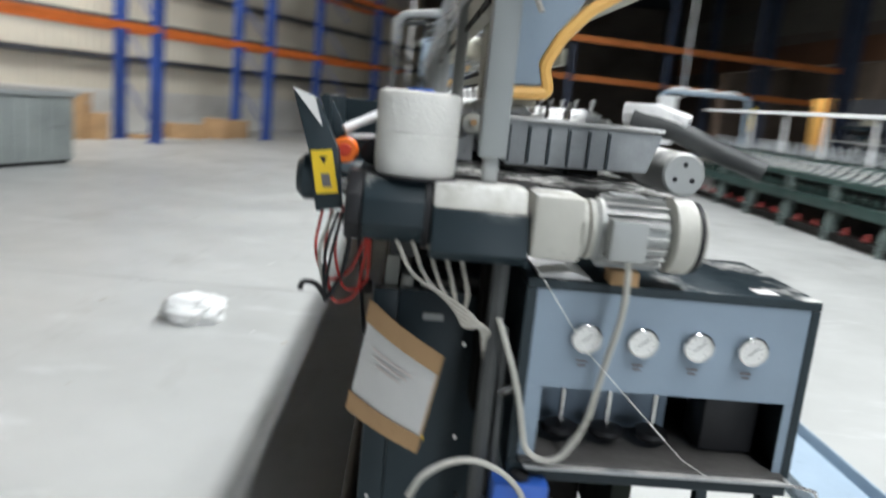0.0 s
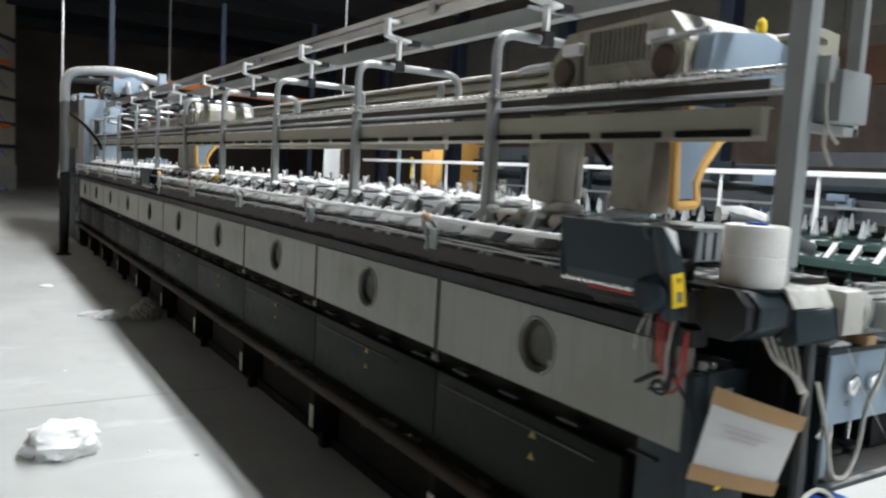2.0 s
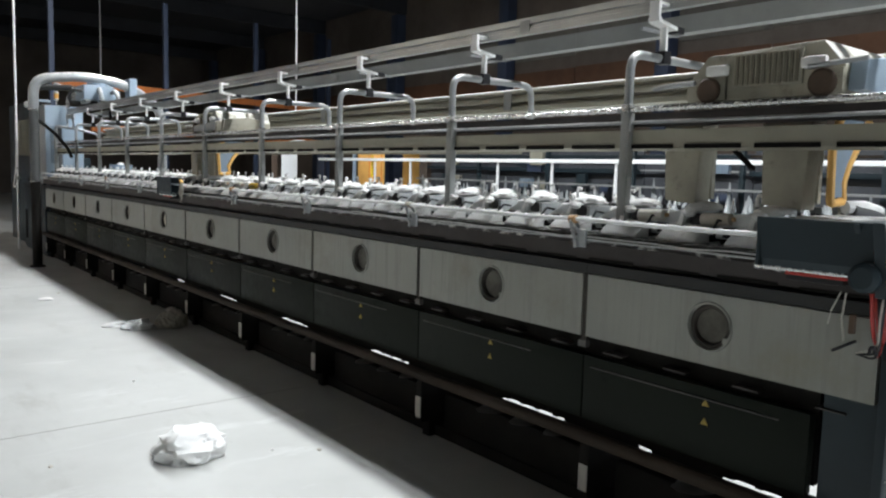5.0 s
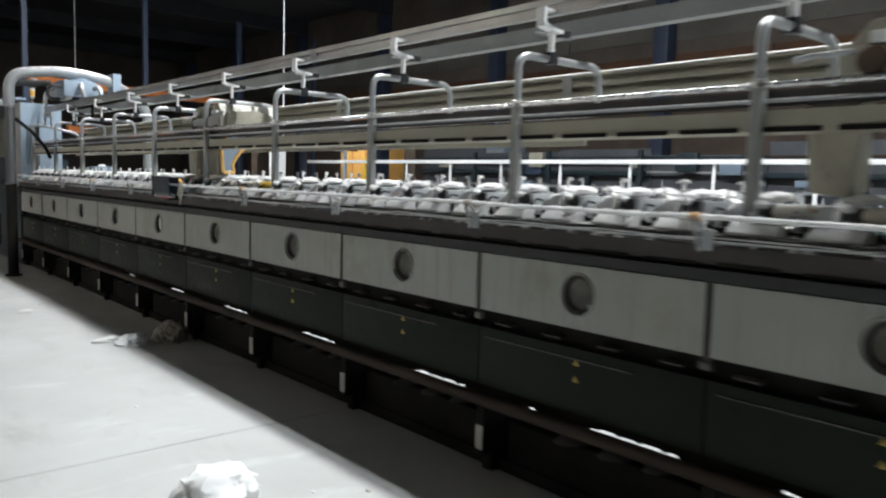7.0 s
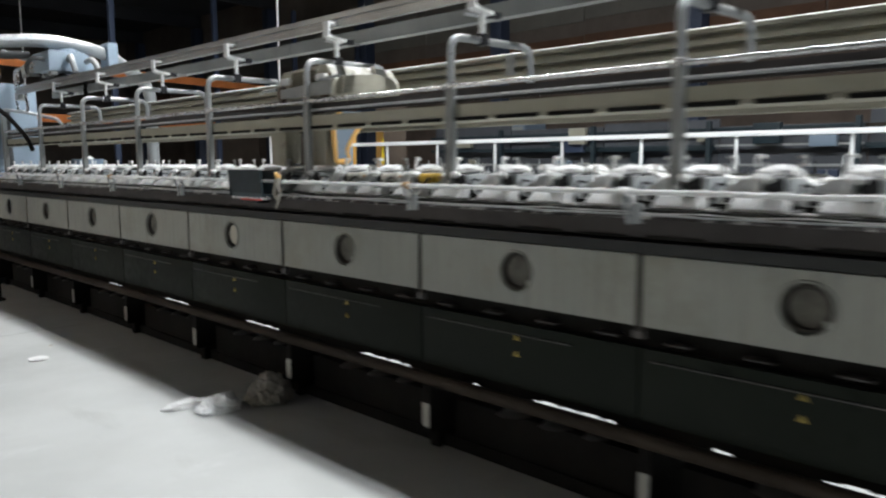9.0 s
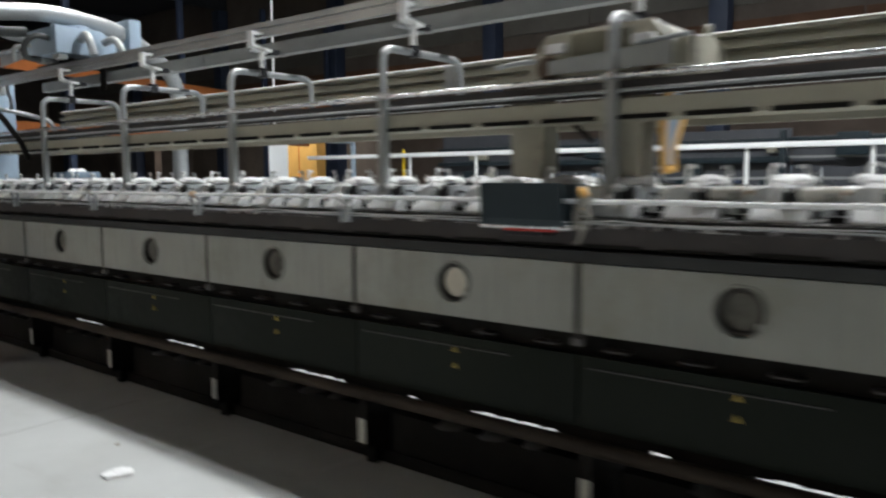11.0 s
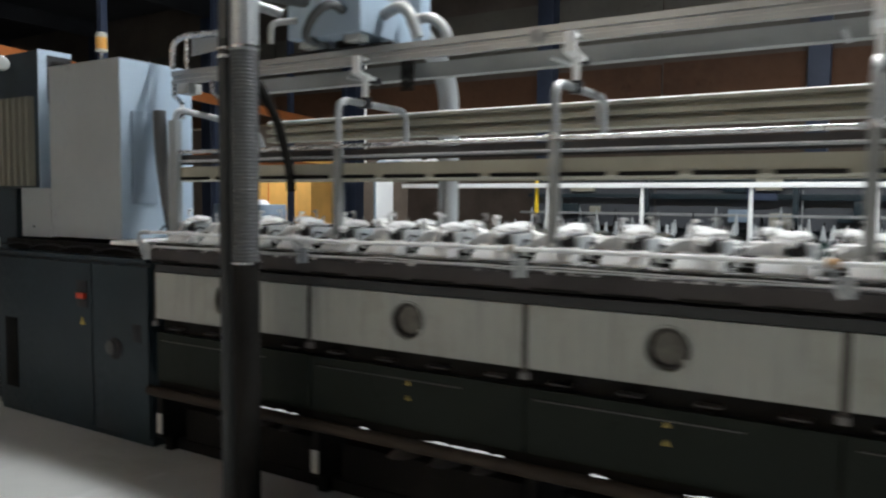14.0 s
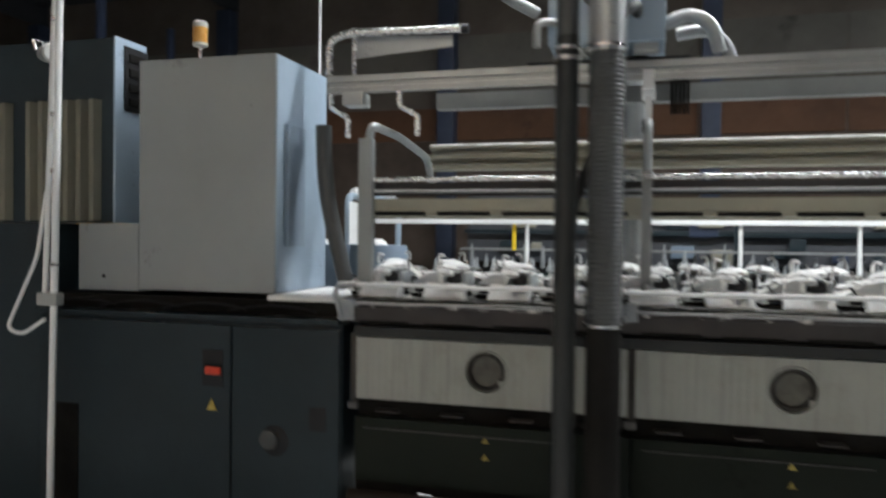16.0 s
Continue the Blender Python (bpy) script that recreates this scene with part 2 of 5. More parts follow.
def thing(name, loc, label, category, group="", kind=""):
    ob = new(name)
    ob.empty_display_size = 0.1
    ob.location = loc
    OFF[ob.name] = Vector(loc)
    return tagged(ob, label, category, group, kind)


def mesh_of(name, bm, material, smooth=False):
    bmesh.ops.recalc_face_normals(bm, faces=bm.faces)
    me = bpy.data.meshes.new(name)
    bm.to_mesh(me)
    bm.free()
    me.materials.append(material)
    if smooth:
        me.polygons.foreach_set("use_smooth", [True] * len(me.polygons))
        me.set_sharp_from_angle(angle=radians(38))
    return me


def part(name, bm, material, parent, label="", smooth=True):
    off = OFF[parent.name]
    bmesh.ops.translate(bm, verts=bm.verts, vec=-off)
    ob = new(name, mesh_of(name, bm, material, smooth))
    ob.parent = parent
    OFF[ob.name] = off
    return tagged(ob, label)


def solo(name, bm, material, label, category, group="", kind="", smooth=True):
    bm.verts.ensure_lookup_table()
    lo = Vector([min(v.co[i] for v in bm.verts) for i in range(3)])
    hi = Vector([max(v.co[i] for v in bm.verts) for i in range(3)])
    base = Vector(((lo.x + hi.x) / 2, (lo.y + hi.y) / 2, lo.z))
    bmesh.ops.translate(bm, verts=bm.verts, vec=-base)
    ob = new(name, mesh_of(name, bm, material, smooth))
    ob.location = base
    OFF[ob.name] = base
    return tagged(ob, label, category, group, kind)


def box(x0, x1, y0, y1, z0, z1, bevel=0.0, bm=None):
    out = bm or bmesh.new()
    v = [out.verts.new((x, y, z)) for x in (x0, x1) for y in (y0, y1) for z in (z0, z1)]
    f = [out.faces.new([v[i] for i in q]) for q in ((0, 1, 3, 2), (4, 6, 7, 5), (0, 4, 5, 1), (2, 3, 7, 6), (0, 2, 6, 4), (1, 5, 7, 3))]
    if bevel:
        edges = list({e for face in f for e in face.edges})
        bmesh.ops.bevel(out, geom=edges, offset=bevel, segments=2, affect="EDGES", profile=0.6)
    return out


def prism(points, axis, a0, a1, bevel=0.0, bm=None):
    """A polygon carried along an axis. points lie in the two other axes, in xyz order."""
    out = bm or bmesh.new()

    def at(p, a):
        return {"x": (a, p[0], p[1]), "y": (p[0], a, p[1]), "z": (p[0], p[1], a)}[axis]
    lo = [out.verts.new(at(p, a0)) for p in points]
    hi = [out.verts.new(at(p, a1)) for p in points]
    fs = [out.faces.new(lo), out.faces.new(hi[::-1])]
    for i in range(len(points)):
        j = (i + 1) % len(points)
        fs.append(out.faces.new((lo[i], hi[i], hi[j], lo[j])))
    if bevel:
        edges = list({e for face in fs for e in face.edges})
        bmesh.ops.bevel(out, geom=edges, offset=bevel, segments=2, affect="EDGES", profile=0.6)
    return out


def rounded(points, radius, steps=6):
    """A polyline with its corners rounded."""
    pts = [Vector(p) for p in points]
    out = [pts[0]]
    for a, b, c in zip(pts, pts[1:], pts[2:]):
        d0, d1 = (a - b), (c - b)
        r = min(radius, d0.length * 0.49, d1.length * 0.49)
        p0, p1 = b + d0.normalized() * r, b + d1.normalized() * r
        for i in range(steps + 1):
            t = i / steps
            out.append((1 - t) ** 2 * p0 + 2 * t * (1 - t) * b + t * t * p1)
    out.append(pts[-1])
    return out


def tube(points, r, seg=10, bm=None, ribs=0):
    out = bm or bmesh.new()
    pts = [Vector(p) for p in points]
    rings = []
    d = (pts[1] - pts[0]).normalized()
    ref = Vector((0, 0, 1)) if abs(d.z) < 0.9 else Vector((1, 0, 0))
    u = d.cross(ref).normalized()
    for i, p in enumerate(pts):
        a, b = pts[max(0, i - 1)], pts[min(len(pts) - 1, i + 1)]
        d = (b - a).normalized()
        u = (u - d * u.dot(d)).normalized()
        w = d.cross(u)
        rad = r(i / (len(pts) - 1)) if callable(r) else r
        if ribs and i % 2:
            rad *= 1 - ribs
        rings.append([out.verts.new(p + (u * math.cos(k * math.tau / seg) + w * math.sin(k * math.tau / seg)) * rad) for k in range(seg)])
    for a, b in zip(rings, rings[1:]):
        for k in range(seg):
            out.faces.new((a[k], a[(k + 1) % seg], b[(k + 1) % seg], b[k]))
    out.faces.new(rings[0][::-1])
    out.faces.new(rings[-1])
    return out


def cyl(p0, p1, r, seg=20, bm=None):
    return tube([p0, p1], r, seg, bm)


def turned(base, axis, profile, seg=24, bm=None):
    """A turned body: profile of (distance along the axis, radius)."""
    out = bm or bmesh.new()
    a = Vector(axis).normalized()
    u = a.cross(Vector((0, 0, 1)) if abs(a.z) < 0.9 else Vector((1, 0, 0))).normalized()
    w = a.cross(u)
    rings = [[out.verts.new(Vector(base) + a * h + (u * math.cos(k * math.tau / seg) + w * math.sin(k * math.tau / seg)) * r) for k in range(seg)] for h, r in profile]
    for x, y in zip(rings, rings[1:]):
        for k in range(seg):
            out.faces.new((x[k], x[(k + 1) % seg], y[(k + 1) % seg], y[k]))
    out.faces.new(rings[0][::-1])
    out.faces.new(rings[-1])
    return out


def sag(a, b, drop, n=14):
    a, b = Vector(a), Vector(b)
    return [a.lerp(b, i / n) - Vector((0, 0, drop * 4 * (i / n) * (1 - i / n))) for i in range(n + 1)]


def plate_with_hole(x, depth, y0, y1, z0, z1, cy, cz, r, seg=40):
    """An upright plate facing -x, with a round hole through it."""
    out = bmesh.new()
    angles = sorted({round(k * math.tau / seg, 6) for k in range(seg)} | {round(math.atan2(z - cz, y - cy) % math.tau, 6) for y in (y0, y1) for z in (z0, z1)})
    inner, outer = [], []
    for t in angles:
        c, s = math.cos(t), math.sin(t)
        k = min(((y1 if c > 0 else y0) - cy) / c if abs(c) > 1e-6 else 1e9, ((z1 if s > 0 else z0) - cz) / s if abs(s) > 1e-6 else 1e9)
        inner.append((cy + r * c, cz + r * s))
        outer.append((cy + k * c, cz + k * s))
    rows = [[out.verts.new((xx, *p)) for p in ring] for xx, ring in ((x, inner), (x, outer), (x + depth, outer), (x + depth, inner))]
    m = len(angles)
    for q in range(4):
        a, b = rows[q], rows[(q + 1) % 4]
        for k in range(m):
            out.faces.new((a[k], a[(k + 1) % m], b[(k + 1) % m], b[k]))
    return out


def ring(x, cy, cz, r0, r1, depth, seg=32, bm=None):
    out = bm or bmesh.new()
    rows = [[out.verts.new((xx, cy + r * math.cos(k * math.tau / seg), cz + r * math.sin(k * math.tau / seg))) for k in range(seg)]
            for xx, r in ((x, r0 + 0.3 * (r1 - r0)), (x, r1 - 0.3 * (r1 - r0)), (x + 0.25 * depth, r1), (x + depth, r1), (x + depth, r0), (x + 0.25 * depth, r0))]
    for q in range(6):
        a, b = rows[q], rows[(q + 1) % 6]
        for k in range(seg):
            out.faces.new((a[k], a[(k + 1) % seg], b[(k + 1) % seg], b[k]))
    return out


# ---- the hall ----
M = 1.3275          # length of one machine section
Y0 = 1.5995         # where the first section begins
PX = 2.0            # face of the machine's panels
N = 10
MID = 2.53          # middle line of the machine

solo("floor", box(-24, 24, -14, 44, -0.2, 0.0), CONCRETE, "smooth pale grey concrete hall floor", "floor", kind="structure", smooth=False)
roof = box(-24, -6.6, -14, 44, 8.0, 8.2)
# unseen gap left in the roof for the added rack wall fill lamp
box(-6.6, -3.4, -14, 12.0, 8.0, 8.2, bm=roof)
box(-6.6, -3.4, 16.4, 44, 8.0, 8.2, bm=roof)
box(-3.4, 3.95, -14, 44, 8.0, 8.2, bm=roof)
box(4.6, 16.5, -14, 44, 8.0, 8.2, bm=roof)
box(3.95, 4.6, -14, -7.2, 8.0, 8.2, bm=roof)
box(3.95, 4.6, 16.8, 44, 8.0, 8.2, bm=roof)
# unseen roof gap made for the bay's fill lamp
box(16.5, 17.9, -14, 27.1, 8.0, 8.2, bm=roof)
box(16.5, 17.9, 31.3, 44, 8.0, 8.2, bm=roof)
box(17.9, 24, -14, 44, 8.0, 8.2, bm=roof)
for y in range(-12, 44, 6):
    box(-24, 24, y - 0.1, y + 0.1, 7.45, 7.99, bm=roof)
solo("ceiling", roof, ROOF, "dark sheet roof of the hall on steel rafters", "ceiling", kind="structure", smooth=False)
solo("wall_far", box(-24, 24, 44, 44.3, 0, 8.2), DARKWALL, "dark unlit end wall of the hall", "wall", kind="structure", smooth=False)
back = box(-24, 4.0, -14.3, -14, 0, 8.2)
box(9.0, 24, -14.3, -14, 0, 8.2, bm=back)
box(4.0, 9.0, -14.3, -14, 4.6, 8.2, bm=back)
solo("wall_near", back, DARKWALL, "dark end wall with an open goods door", "wall", kind="structure", smooth=False)

# wall beyond the green frames: brick below, rust-brown boards, pale sheets above
wr = thing("wall_east", (16.0, 12, 0), "brown wall of brick, rusty boards and pale sheets", "wall", kind="structure")
for ya, yb in ((-14, 22.4), (35, 44)):
    part("brick_base", box(16.0, 16.3, ya, yb, 0, 3.95), BRICK, wr, "dark brown brick", smooth=False)
solo("wall_bay", box(23.7, 24, -14, 44, 0, 8.0), DARKWALL, "dark outer wall of the side bay", "wall", kind="structure", smooth=False)
for z0, z1, mt, nm in ((3.95, 8.0, DARKWALL, "upper_backing"),):
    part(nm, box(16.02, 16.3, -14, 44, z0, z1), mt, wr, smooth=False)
for k in range(9):
    solo("wall_column", box(15.6, 15.98, 0.3 + 5.9 * k - 5.9, 0.7 + 5.9 * k - 5.9, 0, 7.4, 0.01), COLUMN, "dark blue steel wall column", "column", "columns of the brown wall", "structure")

rngw = random.Random(8)
for k in range(19):
    ya = -14 + 2.95 * k + 0.02
    part("rust_board", box(15.985 - rngw.uniform(0, 0.03), 16.015, ya, ya + 2.90, 3.97, 4.83 - rngw.uniform(0, 0.1), 0.006), RUST, wr, "rusty brown board", smooth=False)
    part("pale_sheet", box(15.99 - rngw.uniform(0, 0.02), 16.015, ya, ya + 2.92, 5.1 + rngw.uniform(0, 0.08), 6.45, 0.004), EASTSHEET, wr, "pale sheet in a dimmed colour", smooth=False)

# wall along the rack, turned against the machine
WA = math.atan2(1.66, 3.94)
WD, WN = Vector((math.sin(WA), math.cos(WA), 0)), Vector((-math.cos(WA), math.sin(WA), 0))
RACK0 = Vector((-4.43, 17.2, 0))


def rack_pose(s, d=0.0, z=0.0):
    p = RACK0 + WD * s + WN * d
    return Matrix.Translation((p.x, p.y, z)) @ Matrix.Rotation(-WA, 4, "Z")


wl = new("wall_west")
tagged(wl, "cream corrugated sheet wall on white masonry base", "wall", kind="structure")
wl.matrix_world = rack_pose(0, 1.6)
OFF[wl.name] = Vector((0, 0, 0))
sheet = bmesh.new()
prev = None
for i in range(0, 440):
    y = -30 + i * 0.115
    x = 0.0 if i % 2 else -0.035
    cur = (sheet.verts.new((x, y, 1.0)), sheet.verts.new((x, y, 8.0)))
    if prev:
        sheet.faces.new((prev[0], cur[0], cur[1], prev[1]))
    prev = cur
part("corrugated_sheet", sheet, CREAMSHEET, wl, "cream corrugated steel sheet", smooth=False)
part("masonry_base", box(-0.25, 0.06, -30, 20.5, 0, 1.0), WHITEWALL, wl, "white painted masonry", smooth=False)
part("wall_backing", box(-0.3, -0.1, -30, 20.5, 0.9, 8.0), DARKWALL, wl, smooth=False)
for z in (1.7, 2.6, 3.6, 4.8, 6.0):
    part("girt", box(0.0, 0.12, -30, 20.5, z, z + 0.14, 0.01), GIRT, wl, smooth=False)

rk = thing("pallet_rack", (0, 0, 0), "empty blue and orange steel pallet rack along the wall", "rack")
rk.matrix_world = rack_pose(0, 0)
for s in (-8.5, -4.25, 0.0, 4.25, 8.5, 12.75):
    for d in ((0.0, 1.0) if s < 5 else (0.0,)):
        up = box(d - 0.1, d + 0.1, s - 0.1, s + 0.1, 0.0, 6.2, 0.008)
        box(d - 0.14, d + 0.14, s - 0.14, s + 0.14, 0, 0.012, bm=up)
        part("upright", up, STEELBLUE, rk, "blue painted steel upright")
    br = bmesh.new()
    for z in range(0, 5):
        cyl((1.0, s, 0.3 + z * 1.1), (0.0, s, 1.4 + z * 1.1), 0.02, 6, bm=br)
    part("brace", br, STEELBLUE, rk)
for z in (2.38, 4.35):
    for d in (-0.12, 1.12):
        for s in (-8.5, -4.25, 0.0, 4.25, 8.5):
            part("beam", box(d - 0.025, d + 0.025, s + 0.1, s + 4.15, z - 0.07, z + 0.07, 0.006), ORANGE, rk, "orange steel rack beam")


def carton(x, y, turn, sx, sy, sz, tone=CARDBOARD, label="brown cardboard carton on the floor"):
    b = box(-sx / 2, sx / 2, -sy / 2, sy / 2, 0, sz, 0.008)
    t = thing("carton", (x, y, 0), label, "carton", "cartons by the wall")
    OFF[t.name] = Vector((0, 0, 0))
    part("box_body", b, tone, t)
    part("packing_tape", box(-sx / 2 - 0.003, sx / 2 + 0.003, -0.03, 0.03, sz * 0.75, sz + 0.003), CREAM, t)
    t.rotation_euler = (0, 0, radians(turn))


for a in ((-4.75, 16.6, 20, 0.6, 0.5, 0.55), (-5.0, 16.3, 5, 0.5, 0.5, 0.95), (-3.55, 18.9, 40, 0.9, 0.5, 0.35), (-3.0, 19.9, 10, 0.6, 0.6, 0.5), (-2.75, 20.6, 65, 0.8, 0.5, 0.45), (-4.1, 17.8, 30, 0.7, 0.5, 0.08)):
    carton(*a)

# steel skip
sk = thing("waste_skip", (0, 0, 0), "grey galvanised steel skip with a flat lid", "skip")
sk.matrix_world = Matrix.Translation((-3.2, 12.05, 0)) @ Matrix.Rotation(-WA * 0.8, 4, "Z")
part("skip_body", box(-2.0, 0, -3.2, 0, 0.06, 1.02, 0.015), SKIP, sk)
part("lid", box(-2.05, 0.06, -3.26, 0.06, 1.03, 1.11, 0.012), GREYCAB, sk, "grey lid with a turned edge")
for i in range(14):
    part("rib", box(0.0, 0.03, -3.1 + i * 0.23, -3.04 + i * 0.23, 0.1, 1.0, 0.006), SKIP, sk)
part("runner", box(-1.95, -0.05, -3.15, -0.05, 0, 0.058), BLACK, sk)

# ---- the twisting machine, section by section ----


def section(k, disc, cut=0.0, late=0.0, rear=True):
    y = Y0 + M * k
    t = thing("machine_section", (PX, y, 0), "twisting machine section with a beige panel and a round screened port", "machine", "sections of the twisting machine")
    part("front_panel", plate_with_hole(PX, 0.03, y + 0.016, y + M - 0.016, 0.885, 1.184, y + M / 2, 1.047, 0.094), PANEL, t, "beige ribbed sheet panel", smooth=False)
    port = part("port_ring", ring(PX - 0.007, y + M / 2, 1.047, 0.0925, 0.106, 0.03), PANEL, t, "pressed round port rim")
    # dark ring paints the shade around the sunken screen
    part("port_seal", ring(PX + 0.006, y + M / 2, 1.047, 0.072, 0.0935, 0.034), GASKETSHADE, port, "dark ring for the shade inside the deep port")
    part("port_screen", turned((PX + 0.026, y + M / 2, 1.047), (1, 0, 0), [(0, 0.07), (0.01, 0.078)]), disc, port, "dull wire screen")
    lug = box(PX + 0.003, PX + 0.02, y + M / 2 - 0.095, y + M / 2 - 0.06, 0.985, 1.01, 0.003)
    part("port_catch", lug, PANEL, t)
    part("seam_strip", box(PX + 0.008, PX + 0.028, y + M - 0.016, y + M + 0.016, 0.86, 1.20), GASKETSHADE, t, smooth=False)
    part("seam_foot", box(PX + 0.0, PX + 0.03, y + M - 0.02, y + M + 0.03, 0.83, 0.862, 0.004), PADGREY, t)
    part("deck_beam", prism([(PX - 0.03, 1.262), (PX + 0.05, 1.255), (PX + 0.05, 1.352), (PX - 0.01, 1.352), (PX - 0.03, 1.335)], "y", y, y + M, 0.0), DECKBEAM, t, "dark purple-grey edge beam")
    part("rail_channel", box(PX + 0.006, PX + 0.06, y, y + M, 1.188, 1.238, 0.004), DUCTGREY, t, "dark grimy channel", smooth=False)
    # black strips on the beam paint the shade of its notches
    for j in range(4):
        c = y + 0.02 + j * M / 4
        part("beam_notch", box(PX - 0.034, PX - 0.0305, c + 0.02, c + 0.27, 1.257, 1.268 + 0.004 * (j % 2)), SOOTSHADE, t, smooth=False)
    # black fill box stands for the shade inside the hollow body
    part("core", box(PX + 0.075, 2 * MID - PX - 0.075 - cut, y + late, y + M, 0.50, 1.33), SOOTSHADE, t, smooth=False)
    part("deck", box(PX + 0.02, 2 * MID - PX - 0.02 - cut, y, y + M, 1.352, 1.372), DUSTDECK, t, smooth=False)
    part("lower_panel", box(PX + 0.012, PX + 0.06, y + 0.004 + late, y + M - 0.004, 0.475, 0.79, 0.005), LOWPANEL, t, "glossy dark green lower panel")
    part("panel_trim", box(PX + 0.004, PX + 0.012, y + 0.35, y + M - 0.05, 0.737, 0.741), PADGREY, t)
    for z in (0.645, 0.725):
        part("warning_sticker", prism([(y + M / 2 - 0.017, z - 0.015), (y + M / 2 + 0.017, z - 0.015), (y + M / 2, z + 0.014)], "x", PX + 0.008, PX + 0.012), DULLYELLOW, t, "worn yellow triangular warning sticker")
    for j in range(4):
        c = y + 0.17 + j * M / 4
        part("take_up_pad", box(PX + 0.02, PX + 0.10, c - 0.055, c + 0.055, 0.815, 0.824, 0.004), PADDARK, t, "dull metal pad in the gap")
    part("lower_rail", tube([(PX - 0.045, y, 0.418), (PX - 0.045, y + M, 0.418)], 0.034, 12), BROWNRAIL, t, "grimy brown foot rail")
    # added dark block that hides the lit floor behind and stops its bounce
    part("sump", box(PX + 0.12, PX + 0.28, y + 0.05, y + M - 0.14, 0.004, 0.28, 0.01), SOOTSHADE, t)
    for c, w in ((0.3, 0.07), (0.52, 0.10), (0.78, 0.11)):
        part("lint_clump", turned((PX + 0.17, y + c, 0.279), (0, 0.1, 1), [(0, w), (0.014, w * 0.8), (0.022, w * 0.3)], 9), PADGREY, t, "grey clump of fallen lint")
    # added black strips narrow the see-through gap to thin bright dashes
    for c, w, z in ((0.0, 0.12, 0.415), (0.12, 0.05, 0.435), (0.17, 0.03, 0.428), (0.20, 0.10, 0.437), (0.30, 0.025, 0.43), (0.325, 0.08, 0.435), (0.405, 0.03, 0.43),
                    (0.435, 0.09, 0.438), (0.525, 0.06, 0.43), (0.585, 0.34, 0.415), (0.925, 0.04, 0.433), (0.965, 0.04, 0.436), (1.005, 0.32, 0.415)):
        part("drip_edge", box(PX + 0.03, PX + 0.05, y + c, y + c + w, z, 0.4745), SOOTSHADE, t, smooth=False)
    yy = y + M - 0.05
    # foot and floor bar coloured black for the deep shade below the rail
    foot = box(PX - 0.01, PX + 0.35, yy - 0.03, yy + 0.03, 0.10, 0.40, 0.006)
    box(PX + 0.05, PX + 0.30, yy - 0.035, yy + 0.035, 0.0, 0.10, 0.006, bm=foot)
    part("foot", foot, SOOTSHADE, t)
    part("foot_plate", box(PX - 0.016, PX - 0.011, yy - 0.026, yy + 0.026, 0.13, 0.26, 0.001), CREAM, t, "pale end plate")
    part("floor_bar", box(PX + 0.10, PX + 0.16, y, y + M, 0.0, 0.07, 0.006), SOOTSHADE, t)
    # the far face, as plain sheets
    bx = 2 * MID - PX - cut
    part("rear_panel", box(bx - 0.03, bx, y + 0.01, y + M - 0.01, 0.885, 1.184, 0.004), PANEL, t)
    part("rear_lower_panel", box(bx - 0.06, bx - 0.012, y + 0.004, y + M - 0.004, 0.50, 0.79, 0.004), LOWPANEL, t)
    part("rear_deck_beam", box(bx - 0.05, bx + 0.03, y, y + M, 1.255, 1.352, 0.006), DECKBEAM, t)
    # hoop that carries the overhead track
    py = y + M - 0.052
    if k < N - 1:
        part("post", box(2.168, 2.212, py - 0.024, py + 0.024, 1.36, 1.955, 0.004), POST, t, "square grey post")
        part("track_stay", box(2.44, 2.76, py + 0.128, py + 0.147, 2.395, 2.41, 0.002), TUBE, t)
        part("hoop", tube(rounded([(2.19, py, 1.94), (2.19, py, 2.235), (2 * MID - 2.19, py, 2.235), (2 * MID - 2.19, py, 2.02)], 0.09), 0.0215, 12), TUBE, t, "bent grey steel tube")
        part("collar", turned((2.19, py, 1.955), (0, 0, 1), [(0, 0.024), (0.004, 0.03), (0.036, 0.03), (0.04, 0.024)], 16), LIGHTSTEEL, t, "bright clamp collar")
        part("clamp", box(2.412, 2.472, py - 0.03, py + 0.03, 2.208, 2.272, 0.006), BLACK, t)
        hk = box(2.432, 2.450, py - 0.018, py + 0.018, 2.27, 2.396, 0.002)
        prism([(2.350, 2.425), (2.352, 2.405), (2.372, 2.398), (2.505, 2.378), (2.505, 2.394), (2.376, 2.414), (2.370, 2.425)], "y", py - 0.032, py + 0.032, bm=hk)
        box(2.350, 2.370, py - 0.028, py + 0.028, 2.4255, 2.505, 0.003, bm=hk)
        box(2.3705, 2.4345, py - 0.028, py + 0.028, 2.485, 2.50, bm=hk)
        part("bracket_clip", box(2.507, 2.575, py - 0.026, py + 0.026, 2.366, 2.402, 0.005), BLACK, t, "black clip")
        part("track_bracket", hk, WHITEPAINT, t, "white bent steel bracket")
    part("yarn_beam", prism([(2.205, 1.79), (2.235, 1.775), (2.24, 1.868), (2.20, 1.872)], "y", y, y + M), BEAM, t, "beige folded sheet beam", smooth=False)
    # slots are not cut: black boxes give their dark insides
    for j in range(4):
        c = y + 0.17 + j * M / 4
        part("beam_slot", box(2.197, 2.206, c - 0.14, c + 0.13, 1.786, 1.806), SOOTSHADE, t, smooth=False)
    part("rail_web", box(2.225, 2.232, y, y + M, 1.888, 1.952), DECKBEAM, t, "dark web plate under the rail", smooth=False)
    part("beam_shelf", box(2.24, 2.256, y, y + M, 1.868, 1.874), BEAM, t, smooth=False)
